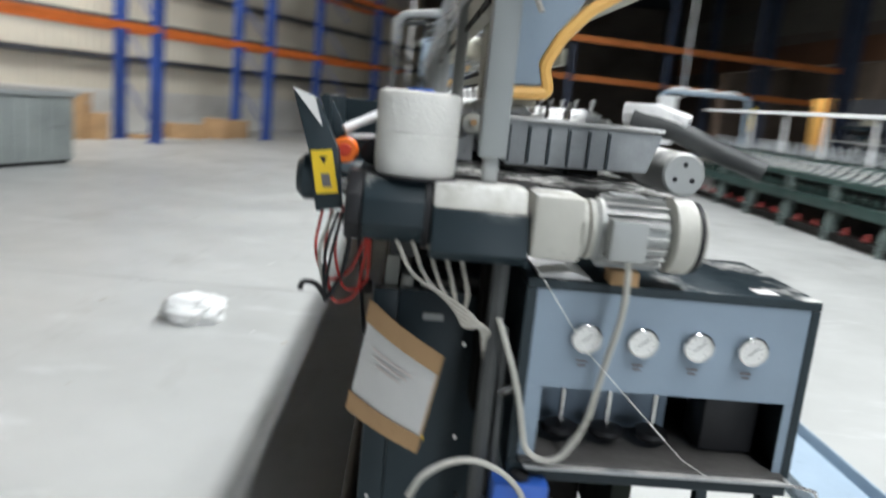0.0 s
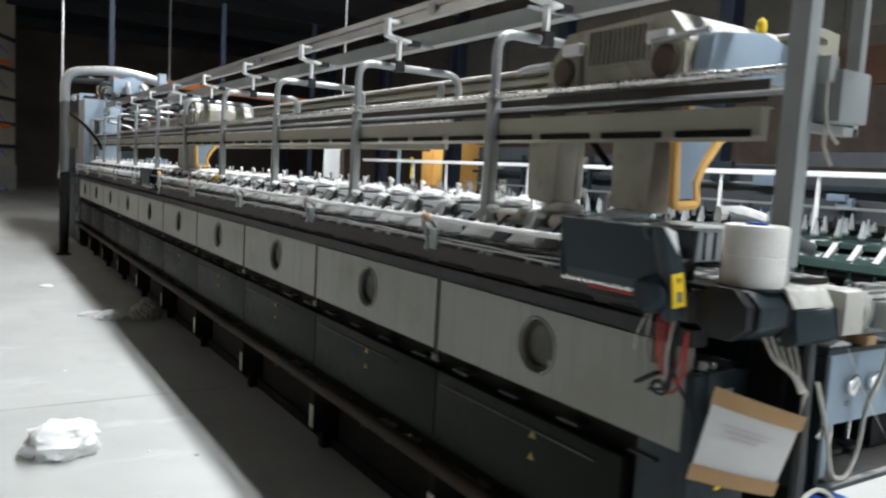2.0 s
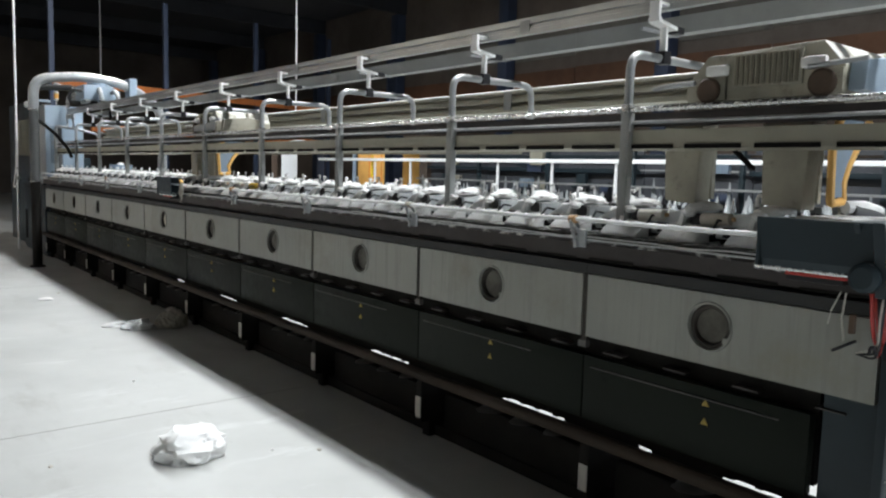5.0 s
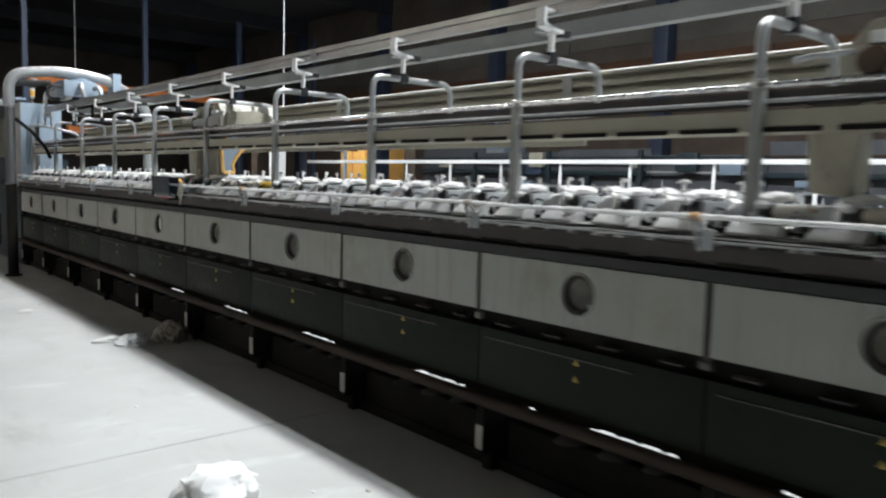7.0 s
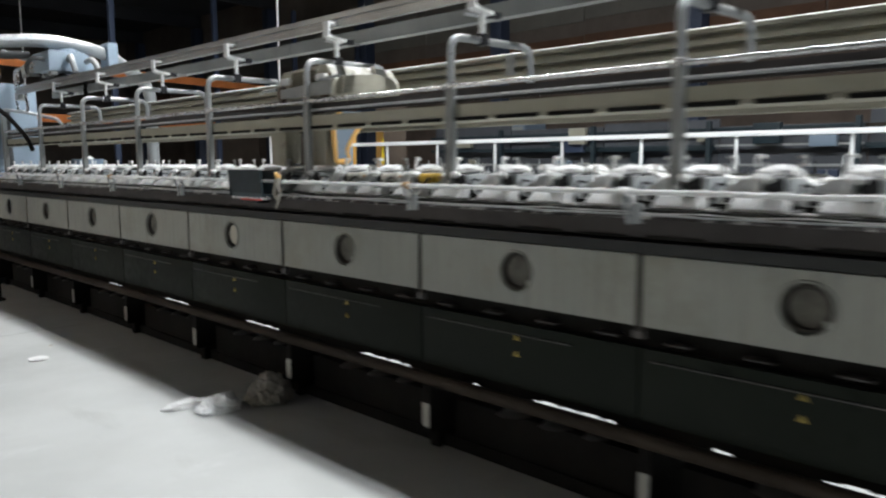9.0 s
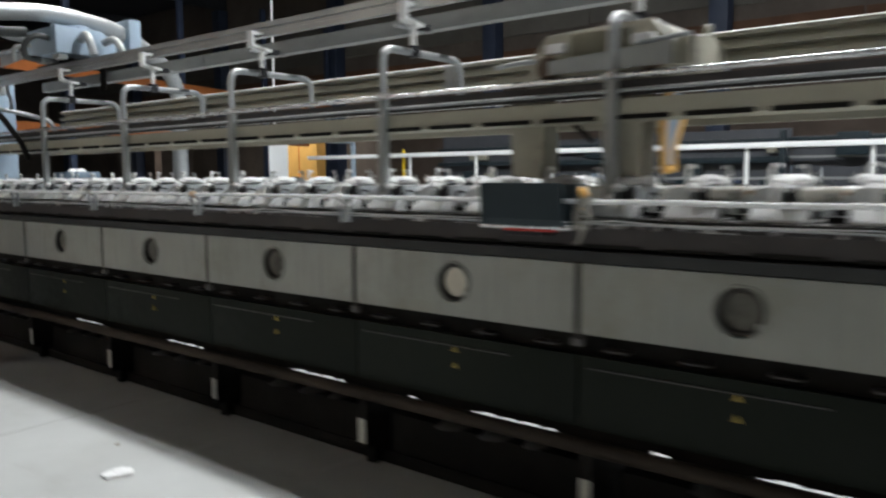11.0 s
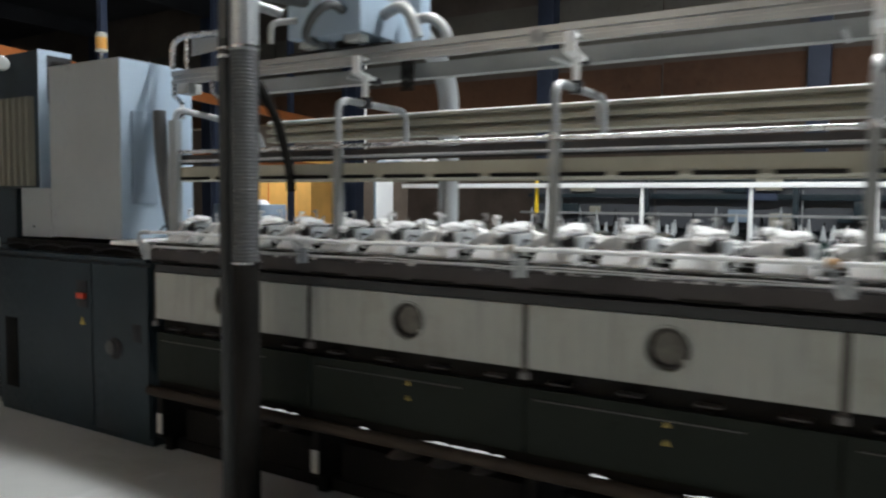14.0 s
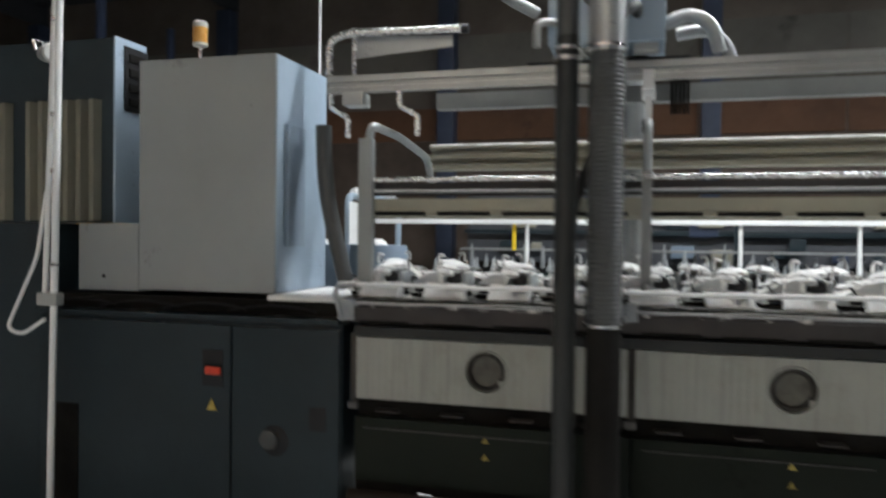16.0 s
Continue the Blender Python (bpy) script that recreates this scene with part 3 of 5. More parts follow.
    if rear:
        part("rear_beam", box(2 * MID - 2.235, 2 * MID - 2.205, y, y + M, 1.785, 1.872, 0.003), BEAM, t, smooth=False)
    return t


section(0, SCREEN, 0.42, 0.23, False)
section(1, SCREEN, rear=False)
first = section(2, SCREEN)
for k in range(3, N):
    if k == 5:
        odd = section(k, CREAMDISC)
        odd["label"] = "twisting machine section with a cream disc behind its port"
    elif k == N - 1:
        last = section(k, SCREEN)
    else:
        copy_thing(first, pose(PX, Y0 + M * k, 0))

YE = Y0 + M * N


def long_thing(name, bm, material, label, category):
    return solo(name, bm, material, label, category)


def wobbly(x, z, y0, y1, n=40, amp=0.004, seed=1):
    rng = random.Random(seed)
    return [(x + rng.uniform(-amp, amp), y0 + (y1 - y0) * i / n, z + rng.uniform(-amp, amp)) for i in range(n + 1)]


long_thing("deck_rail", tube(wobbly(1.955, 1.445, 2.0, YE + 0.02), 0.0105, 8), WHITEPAINT, "thin white lint-covered rod along the deck edge", "rail")
long_thing("deck_wire", tube(wobbly(1.972, 1.353, 2.0, YE, 90, 0.003, 4), 0.0045, 6), LINTGREY, "thin dusty cable along the deck edge", "cable")
long_thing("deck_wire", tube(wobbly(1.985, 1.362, 2.0, YE, 70, 0.006, 14), 0.0035, 6), LINTWHITE, "thin lint-covered cord along the deck edge", "cable")
front_rail = thing("front_track_rail", (2.185, Y0, 1.968), "bright steel round rail on the posts", "rail")
for k in range(N):
    a = Y0 - 0.1 if k == 0 else Y0 + M * k
    part("length", tube([(2.185, a + 0.001, 1.968), (2.185, Y0 + M * (k + 1) - 0.001, 1.968)], 0.0135, 10), LIGHTSTEEL, front_rail)
    part("joint_sleeve", tube([(2.185, Y0 + M * (k + 1) - 0.03, 1.968), (2.185, Y0 + M * (k + 1) - 0.002, 1.968)], 0.0152, 10), TUBE, front_rail)
long_thing("thread_rail", tube([(2.20, Y0 - 0.1, 1.908), (2.20, YE, 1.908)], 0.0085, 8), TUBE, "thin grey rod above the beam", "rail")
long_thing("rear_track_rail", tube([(2 * MID - 2.185, 4.26, 1.968), (2 * MID - 2.185, YE, 1.968)], 0.0135, 10), LIGHTSTEEL, "bright steel round rail on the rear posts", "rail")


def in_lengths(name, points, y0, y1, step, material, label, category, x, z):
    t = thing(name, (x, (y0 + y1) / 2, z), label, category)
    n = max(1, round((y1 - y0) / step))
    for i in range(n):
        a, b = y0 + (y1 - y0) * i / n, y0 + (y1 - y0) * (i + 1) / n
        part("length", prism(points, "y", a + 0.0015, b - 0.0015), material, t, smooth=False)
        if i:
            hi = max(p[1] for p in points)
            lo = min(p[1] for p in points)
            xm = min(p[0] for p in points)
            part("joint_plate", box(xm - 0.004, xm - 0.0005, a - 0.04, a + 0.04, lo + 0.012, hi - 0.015, 0.001), POST, t)
    return t


in_lengths("cable_tray", [(2.92, 2.082), (3.05, 2.082), (3.05, 2.227), (2.95, 2.237), (2.925, 2.227), (2.925, 2.207), (2.975, 2.2), (2.975, 2.18), (2.92, 2.172), (2.92, 2.147), (2.975, 2.14), (2.975, 2.12), (2.915, 2.112)], 1.9, YE - 0.1, 2.65, BEAM, "beige ridged cable tray along the machine", "cable tray", 2.99, 2.09)
in_lengths("overhead_track", [(2.435, 2.47), (2.475, 2.47), (2.475, 2.555), (2.465, 2.565), (2.435, 2.565), (2.435, 2.53), (2.45, 2.525), (2.45, 2.505), (2.435, 2.50)], 1.0, YE + 0.35, 2.65, TRACK, "dusty aluminium overhead track", "track", 2.45, 2.47)
in_lengths("overhead_trunking", [(2.72, 2.41), (2.80, 2.41), (2.80, 2.50), (2.72, 2.50)], 1.0, YE - 0.2, 2.65, POST, "grey overhead cable trunking", "trunking", 2.65, 2.385)

# ---- spindle units on the deck ----


def unit(y):
    t = thing("spindle_unit", (2.3, y, 1.372), "lint-covered white spindle unit on the machine deck", "spindle unit", "spindle units on the deck")
    part("base_plate", prism([(2.10, 1.374), (2.205, 1.374), (2.205, 1.452), (2.195, 1.452), (2.10, 1.384)], "y", y - 0.150, y + 0.055, 0.003), LINTWHITE, t, "white dusty sloping plate")
    part("base_block", box(2.21, 2.46, y - 0.12, y + 0.14, 1.372, 1.394, 0.004), SOOTSHADE, t)
    part("housing", prism([(y + 0.155, 1.395), (y + 0.150, 1.440), (y + 0.05, 1.492), (y - 0.028, 1.520), (y - 0.042, 1.505), (y - 0.040, 1.395)], "x", 2.195, 2.41, 0.006), LINTHOUSE, t, "grey sloping housing dusted white")
    part("front_fin", prism([(2.155, 1.437), (2.20, 1.437), (2.20, 1.505), (2.185, 1.50), (2.165, 1.462)], "y", y - 0.036, y - 0.012, 0.003), LINTWHITE, t, "white upright fin")
    hood = bmesh.new()
    for v in bmesh.ops.create_icosphere(hood, subdivisions=3, radius=1.0)["verts"]:
        p = v.co.copy()
        d = 1 + 0.16 * noise.noise(p * 2.3) + 0.10 * noise.noise(p * 6.0)
        lift = max(p.z, -0.25)
        v.co = Vector((2.285 + p.x * 0.080 * d, y - 0.055 + p.y * 0.085 * d, 1.516 + lift * 0.034 * d - 0.010 * p.y))
    part("cap", hood, LINTWHITE, t, "white lint-covered hood", smooth=False)
    part("guide_pin", tube([(2.27, y + 0.012, 1.54), (2.268, y + 0.012, 1.572), (2.262, y + 0.004, 1.588), (2.262, y - 0.012, 1.586), (2.264, y - 0.020, 1.578)], 0.008, 7), LINTWHITE, t, "bent guide pin")
    part("drum", turned((2.19, y - 0.088, 1.466), (1, 0, 0), [(0, 0.026), (0.006, 0.036), (0.20, 0.036)], 16), BLACK, t, "black rubber drum")
    part("bearing", box(2.19, 2.38, y - 0.145, y - 0.125, 1.437, 1.50, 0.004), LINTGREY, t)
    # thin black plate paints the shaded hollow below the hood
    part("recess", box(2.188, 2.1945, y + 0.065, y + 0.115, 1.40, 1.445), BLACK, t, "black plate for the shaded hollow under the hood", smooth=False)
    part("lever", tube([(2.20, y + 0.11, 1.47), (2.15, y + 0.118, 1.478), (2.08, y + 0.10, 1.432)], 0.006, 6), BLACK, t)
    tuft = bmesh.new()
    for cx, cy, cz, r, sq in ((2.26, y + 0.06, 1.492, 0.05, 0.3), (2.15, y - 0.10, 1.432, 0.035, 0.3), (2.34, y + 0.10, 1.468, 0.05, 0.3), (2.19, y - 0.05, 1.50, 0.035, 0.5)):
        made = bmesh.ops.create_icosphere(tuft, subdivisions=2, radius=r)["verts"]
        for v in made:
            d = 1 + 0.55 * noise.noise(v.co * 38 + Vector((cx, cy - y, cz)) * 60)
            v.co = Vector((cx + v.co.x * d, cy + v.co.y * d, cz + v.co.z * d * sq))
    part("lint", tuft, LINTWHITE, t, "matted white lint", smooth=False)
    for dx, dy, h in ((2.47, -0.09, 1.56), (2.49, 0.05, 1.54)):
        part("rear_peg", tube([(dx, y + dy, 1.372), (dx, y + dy, h - 0.03), (dx + 0.003, y + dy + 0.006, h)], lambda u: 0.011 - 0.006 * u, 6), LIGHTSTEEL, t)
    return t


def lying_bobbin(y, m, label):
    t = thing("bobbin_tube", (2.20, y, 1.44), label, "bobbin", "bobbins lying between the units")
    part("yarn", turned((2.19, y - 0.09, 1.482), (0.05, 1, -0.06), [(0, 0.014), (0.004, 0.026), (0.14, 0.030), (0.15, 0.016)], 14), m, t)
    part("tube_end", turned((2.19, y - 0.105, 1.483), (0.05, 1, -0.06), [(0, 0.009), (0.014, 0.009)], 10), CARDBOARD, t, "brown tube end")


ys = [3.553 + M / 4 * j for j in range(-4, 35)]
u0 = unit(ys[0])
for i, y in enumerate(ys):
    if i:
        copy_thing(u0, pose(2.3, y, 1.372, 0, 0, random.Random(i).uniform(-2.5, 2.5)))
    if y > 3.1:
        copy_thing(u0, pose(2 * MID - 2.3, y + 0.02, 1.372, 0, 0, 180))

for i, m, label in ((0, CREAM, "cream yarn bobbin lying between spindle units"), (1, RAG, "brown yarn bobbin lying between spindle units"), (2, CREAM, "cream yarn bobbin lying between spindle units"),
                    (15, OCHRE, "ochre yellow bobbin tube lying between spindle units"), (16, CREAM, "cream yarn bobbin lying between spindle units"), (17, CREAM, "cream yarn bobbin lying between spindle units")):
    lying_bobbin(ys[i] - 0.165, m, label)

# ---- drive end of the machine ----
cabinet = thing("control_cabinet", (2.13, 1.68, 0), "dark teal steel cabinet at the drive end", "cabinet")
part("cabinet_body", box(2.034, 2.232, 1.56, 1.80, 0.02, 1.125, 0.006), DARKTEAL, cabinet)
part("flank", box(1.978, 2.033, 1.562, 1.596, 0.02, 1.12, 0.004), DARKTEAL, cabinet)
part("name_plate", box(2.09, 2.135, 1.556, 1.5595, 1.06, 1.074), MOTORGREY, cabinet)
for x, z in ((2.187, 1.01), (2.187, 0.79), (2.0, 0.63), (2.205, 0.65)):
    part("bolt", turned((x, 1.5595, z), (0, -1, 0), [(0, 0.006), (0.004, 0.005)], 8), CHROME, cabinet)
part("warning_sticker", prism([(2.093, 0.779), (2.119, 0.779), (2.105, 0.805)], "y", 1.556, 1.5595), YELLOW, cabinet, "yellow warning triangle")
part("cable_gland", turned((2.05, 1.60, 1.125), (0, 0, 1), [(0, 0.014), (0.02, 0.014), (0.024, 0.009)], 10), CREAM, cabinet)
part("cable_gland", turned((2.09, 1.60, 1.125), (0, 0, 1), [(0, 0.012), (0.014, 0.012), (0.018, 0.008)], 10), CREAM, cabinet)


def sheet_between(tl, tr, br, bl, off, v0, v1, u0=0.0, u1=1.0, thick=0.002, curl=0.010):
    """A thin curled sheet within four corners, set off from them along their normal."""
    tl, tr, br, bl = (Vector(c) for c in (tl, tr, br, bl))
    normal = (tr - tl).cross(bl - tl).normalized()
    out = bmesh.new()
    rows = []
    for d in (off, off + thick):
        grid = []
        for j in range(5):
            v = v0 + (v1 - v0) * j / 4
            line = []
            for i in range(9):
                u = u0 + (u1 - u0) * i / 8
                c = tl.lerp(tr, u).lerp(bl.lerp(br, u), v)
                line.append(out.verts.new(c - normal * (d + curl * math.sin(u * 3.0))))
            grid.append(line)
        rows.append(grid)
    for g in rows:
        for j in range(4):
            for i in range(8):
                out.faces.new((g[j][i], g[j][i + 1], g[j + 1][i + 1], g[j + 1][i]))
    return out


# the notice stands off askew between the cabinet's edge and the gauge box
quad = ((1.978, 1.500, 1.108), (2.131, 1.332, 1.055), (2.100, 1.380, 0.838), (1.942, 1.536, 0.856))
notice = thing("taped_notice", (2.04, 1.44, 0.85), "white paper notice taped with brown tape on a card", "notice")
part("backing_card", sheet_between(*quad, -0.004, 0.0, 1.0, 0.02, 0.98), CARDBOARD, notice, "brown backing card")
part("paper", sheet_between(*quad, 0.0, 0.05, 0.95, 0.02, 0.97), PAPER, notice)
part("tape_strip", sheet_between(*quad, 0.004, -0.02, 0.17), CARDBOARD, notice, "brown parcel tape")
part("tape_strip", sheet_between(*quad, 0.004, 0.84, 1.02), CARDBOARD, notice, "brown parcel tape")
part("stay", tube([(2.06, 1.56, 0.95), (2.045, 1.435, 0.95)], 0.006, 6), SOOTSHADE, notice)
ink = mat("faded_pink_ink", (0.68, 0.62, 0.60), 0.85, var=0.1)
for v, a_, b_ in ((0.34, 0.2, 0.75), (0.40, 0.25, 0.7), (0.46, 0.3, 0.62)):
    part("line_of_writing", sheet_between(*quad, 0.004, v - 0.012, v + 0.012, a_, b_, 0.001), ink, notice)

drive = thing("gear_drive", (2.2, 1.40, 1.2), "dark teal gear drive with a cream flange and a grey motor", "gear motor")


def oct_profile(cy, cz, r, squash=1.0):
    return [(cy + r * math.cos(math.radians(22.5 + 45 * i)), cz + squash * r * math.sin(math.radians(22.5 + 45 * i))) for i in range(8)]


part("gear_case", prism(oct_profile(1.44, 1.318, 0.078, 0.86), "x", 1.95, 2.068, 0.006), DARKTEAL, drive, "dark teal gear case")
part("end_cover", prism(oct_profile(1.46, 1.318, 0.085, 0.86), "x", 1.915, 1.948, 0.006), BLACK, drive)
part("clamp_band", turned((2.066, 1.44, 1.318), (1, 0, 0), [(0, 0.07), (0.002, 0.076), (0.012, 0.076), (0.014, 0.07)], 24), BLACK, drive, "black clamp band")
part("case_cover", prism([(1.36, 1.335), (1.345, 1.255), (1.375, 1.235), (1.52, 1.235), (1.54, 1.335)], "x", 2.082, 2.268, 0.006), DARKTEAL, drive)
part("case_top", prism([(1.362, 1.336), (1.54, 1.336), (1.53, 1.378), (1.39, 1.382)], "x", 2.082, 2.262, 0.006), CREAM, drive, "dusty cream top of the gear case")
part("flange_housing", box(2.268, 2.366, 1.335, 1.46, 1.258, 1.382, 0.016), CREAM, drive, "cream cast flange housing")
for x in (2.36, 2.376):
    part("flange", turned((x, 1.39, 1.318), (1, 0, 0), [(0, 0.05), (0.003, 0.058), (0.012, 0.058), (0.014, 0.05)], 24), CREAM, drive)
motor = part("motor_body", turned((2.388, 1.39, 1.318), (1, 0, 0), [(0, 0.052), (0.01, 0.060), (0.13, 0.060), (0.14, 0.052)], 28), MOTORGREY, drive, "grey finned electric motor")
for i in range(20):
    a = i * math.tau / 20
    c, s = math.cos(a), math.sin(a)
    fin = bmesh.new()
    for x0, x1 in ((2.405, 2.522),):
        p = [Vector((x, 1.39 + r * c - w * s, 1.318 + r * s + w * c)) for x in (x0, x1) for r in (0.059, 0.071) for w in (-0.0018, 0.0018)]
        v = [fin.verts.new(q) for q in p]
        for f in ((0, 1, 3, 2), (4, 6, 7, 5), (0, 4, 5, 1), (2, 3, 7, 6), (0, 2, 6, 4), (1, 5, 7, 3)):
            fin.faces.new([v[k] for k in f])
    part("fin", fin, MOTORGREY, motor, smooth=False)
part("terminal_box", box(2.405, 2.475, 1.293, 1.335, 1.275, 1.352, 0.008), MOTORGREY, drive, "grey terminal box")
part("type_plate", box(2.42, 2.48, 1.36, 1.41, 1.3885, 1.3905), WHITEPAINT, drive)
part("fan_cowl", turned((2.534, 1.39, 1.318), (1, 0, 0), [(0, 0.066), (0.004, 0.073), (0.042, 0.073), (0.048, 0.066)], 28), CREAM, drive, "cream fan cowl")
part("cowl_band", turned((2.583, 1.39, 1.318), (1, 0, 0), [(0, 0.066), (0.001, 0.07), (0.007, 0.07), (0.008, 0.066)], 28), BLACK, drive)
part("cowl_end", turned((2.592, 1.39, 1.318), (1, 0, 0), [(0, 0.068), (0.006, 0.062)], 28), CREAM, drive)
part("mounting_plate", box(1.93, 2.30, 1.44, 1.60, 1.372, 1.379), BLACK, drive)
part("support", box(2.205, 2.235, 1.46, 1.555, 0.9, 1.25), SOOTSHADE, drive)

bob = thing("yarn_bobbin", (2.042, 1.466, 1.384), "full white yarn bobbin standing on the gear case", "bobbin")
part("yarn", turned((2.042, 1.466, 1.384), (0, 0, 1), [(0, 0.074), (0.006, 0.079), (0.03, 0.0805), (0.079, 0.0805), (0.081, 0.0788), (0.083, 0.0805), (0.15, 0.0815), (0.158, 0.079), (0.162, 0.07), (0.160, 0.03), (0.152, 0.028)], 48), YARN, bob)
part("paper_tube", turned((2.042, 1.466, 1.53), (0, 0, 1), [(0, 0.027), (0.02, 0.027), (0.021, 0.022)], 20), BLUEPLASTIC, bob, "blue tube end")
part("bobbin_foot", turned((2.042, 1.466, 1.3795), (0, 0, 1), [(0, 0.085), (0.0035, 0.085)], 28), BLACK, bob, "black round foot plate")
solo("wood_block", box(2.435, 2.49, 1.36, 1.42, 1.2165, 1.246, 0.003), CARDBOARD, "small brown wood block under the motor", "block")

# gauge box
gb = thing("gauge_box", (2.57, 1.56, 0.0), "open dark blue box with four pressure gauges", "gauge box")
part("case_top", box(2.28, 2.868, 1.375, 1.75, 1.196, 1.215, 0.004), DARKTEAL, gb, smooth=False)
part("case_floor", box(2.28, 2.868, 1.375, 1.75, 0.795, 0.835, 0.004), DARKTEAL, gb, smooth=False)
part("case_side", box(2.28, 2.30, 1.377, 1.75, 0.836, 1.195), DARKTEAL, gb, smooth=False)
part("case_side", box(2.851, 2.868, 1.377, 1.75, 0.836, 1.195), DARKTEAL, gb, smooth=False)
part("case_back", box(2.30, 2.85, 1.73, 1.75, 0.836, 1.195), DARKTEAL, gb, smooth=False)
face = box(2.301, 2.850, 1.380, 1.385, 0.995, 1.195)
box(2.301, 2.333, 1.380, 1.385, 0.836, 0.994, bm=face)
box(2.832, 2.850, 1.380, 1.385, 0.836, 0.994, bm=face)
part("gauge_plate", face, BLUEGREY, gb, "blue-grey gauge plate", smooth=False)
part("inner_plate", box(2.34, 2.66, 1.56, 1.57, 0.84, 0.99), BLUEGREY, gb, smooth=False)
part("tray", prism([(1.36, 0.838), (1.72, 0.836), (1.72, 0.842), (1.36, 0.846)], "x", 2.302, 2.849), PADGREY, gb, "grimy tray floor")
part("lower_lip", box(2.31, 2.86, 1.345, 1.374, 0.832, 0.838, 0.001), TUBE, gb)
part("lip_hook", tube(rounded([(2.84, 1.36, 0.835), (2.905, 1.33, 0.833), (2.905, 1.33, 0.81), (2.85, 1.345, 0.80)], 0.01), 0.004, 6), LIGHTSTEEL, gb)
for i, x in enumerate((2.405, 2.517, 2.629, 2.739)):
    g = part("gauge", turned((x, 1.379, 1.106), (0, -1, 0), [(0, 0.027), (0.012, 0.0305), (0.018, 0.0305), (0.02, 0.027), (0.016, 0.026)], 28), CHROME, gb, "round chrome-rimmed pressure gauge")
    part("dial", turned((x, 1.3635, 1.106), (0, -1, 0), [(0, 0.0262), (0.0008, 0.026)], 28), DIAL, g, "white dial")
    part("needle", tube([(x - 0.013 * math.cos(radians(42)), 1.3612, 1.106 - 0.013 * math.sin(radians(42))), (x + 0.015 * math.cos(radians(42)), 1.3612, 1.106 + 0.015 * math.sin(radians(42)))], 0.0009, 5), BLACK, g)
    for k in range(9):
        a = radians(225 - k * 33.75)
        part("scale_mark", cyl((x + 0.017 * math.cos(a), 1.3618, 1.106 + 0.017 * math.sin(a)), (x + 0.021 * math.cos(a), 1.3618, 1.106 + 0.021 * math.sin(a)), 0.0005, 4), BLACK, g)
    for j, w in enumerate((0.022, 0.016)):
        part("printed_mark", box(x - w / 2, x + w / 2, 1.3785, 1.3798, 1.052 - 0.009 * j, 1.057 - 0.009 * j), INK, gb)
for x in (2.40, 2.50, 2.60):
    k = part("regulator_knob", turned((x, 1.47, 0.885), (0, 0, -1), [(0, 0.016), (0.004, 0.036), (0.014, 0.038), (0.024, 0.03), (0.03, 0.014)], 18), BLACK, gb, "black regulator knob")
    part("stem", cyl((x, 1.47, 0.885), (x, 1.47, 0.975), 0.006, 10), CHROME, k)
part("regulator_block", box(2.70, 2.82, 1.45, 1.55, 0.85, 0.97, 0.01), BLACK, gb)
for x in (2.30, 2.83):
    for y in (1.40, 1.70):
        part("leg", box(x, x + 0.03, y, y + 0.03, 0.0, 0.795, 0.003), DARKTEAL, gb)
part("cross_bar", box(2.30, 2.86, 1.40, 1.43, 0.30, 0.34, 0.003), DARKTEAL, gb)
solo("paper_label", box(2.745, 2.79, 1.40, 1.44, 1.2155, 1.2165), PAPER, "small white paper label on the gauge box", "label")
solo("folded_card", prism([(2.30, 1.216), (2.405, 1.216), (2.405, 1.220), (2.36, 1.232), (2.30, 1.222)], "y", 1.385, 1.60, 0.001), PAPER, "folded dusty white card on the gauge box", "card")
pump = thing("filter_bowl", (2.307, 1.36, 0.0), "blue filter bowl with a yellow band on a stand", "filter")
part("bowl", box(2.25, 2.364, 1.33, 1.40, 0.645, 0.805, 0.012), BLUEPLASTIC, pump, "blue filter housing")
part("cap", turned((2.307, 1.36, 0.805), (0, 0, 1), [(0, 0.02), (0.01, 0.02), (0.014, 0.012)], 14), BLACK, pump)
part("band", box(2.248, 2.366, 1.328, 1.402, 0.705, 0.725, 0.002), YELLOW, pump)
part("stand", cyl((2.307, 1.365, 0.0), (2.307, 1.365, 0.645), 0.012, 10), SOOTSHADE, pump)


def cable(points, r, m, label, name="cable", radius=0.08):
    return solo(name, tube(rounded(points, radius, 8), r, 7), m, label, "cable")


cable([(2.45, 1.31, 1.28), (2.452, 1.305, 1.18), (2.44, 1.345, 1.05), (2.42, 1.34, 0.93), (2.37, 1.34, 0.85), (2.31, 1.35, 0.86), (2.28, 1.36, 1.0), (2.23, 1.37, 1.13)], 0.0065, CREAM, "white motor cable looping over the gauge box")
for i in range(5):
    cable([(2.02 + 0.03 * i, 1.40, 1.262), (2.05 + 0.03 * i, 1.385, 1.20 - 0.01 * i), (2.15, 1.375, 1.15 - 0.012 * i), (2.200 + 0.005 * i, 1.385, 1.11), (2.215 + 0.004 * i, 1.40, 1.02)], 0.0042, CABLE, "dusty grey cable hanging from the gear case")
cable([(2.228, 1.40, 1.25), (2.225, 1.395, 1.0), (2.222, 1.395, 0.0)], 0.017, HOSE, "grey conduit standing beside the cabinet", "conduit")
cable([(2.255, 1.40, 0.0), (2.255, 1.40, 0.9), (2.25, 1.42, 1.1)], 0.009, HOSE, "thin grey pipe beside the cabinet", "pipe")
cable([(2.245, 1.36, 0.98), (2.285, 1.37, 1.0)], 0.008, CHROME, "short bright pipe stub", "pipe", 0.02)
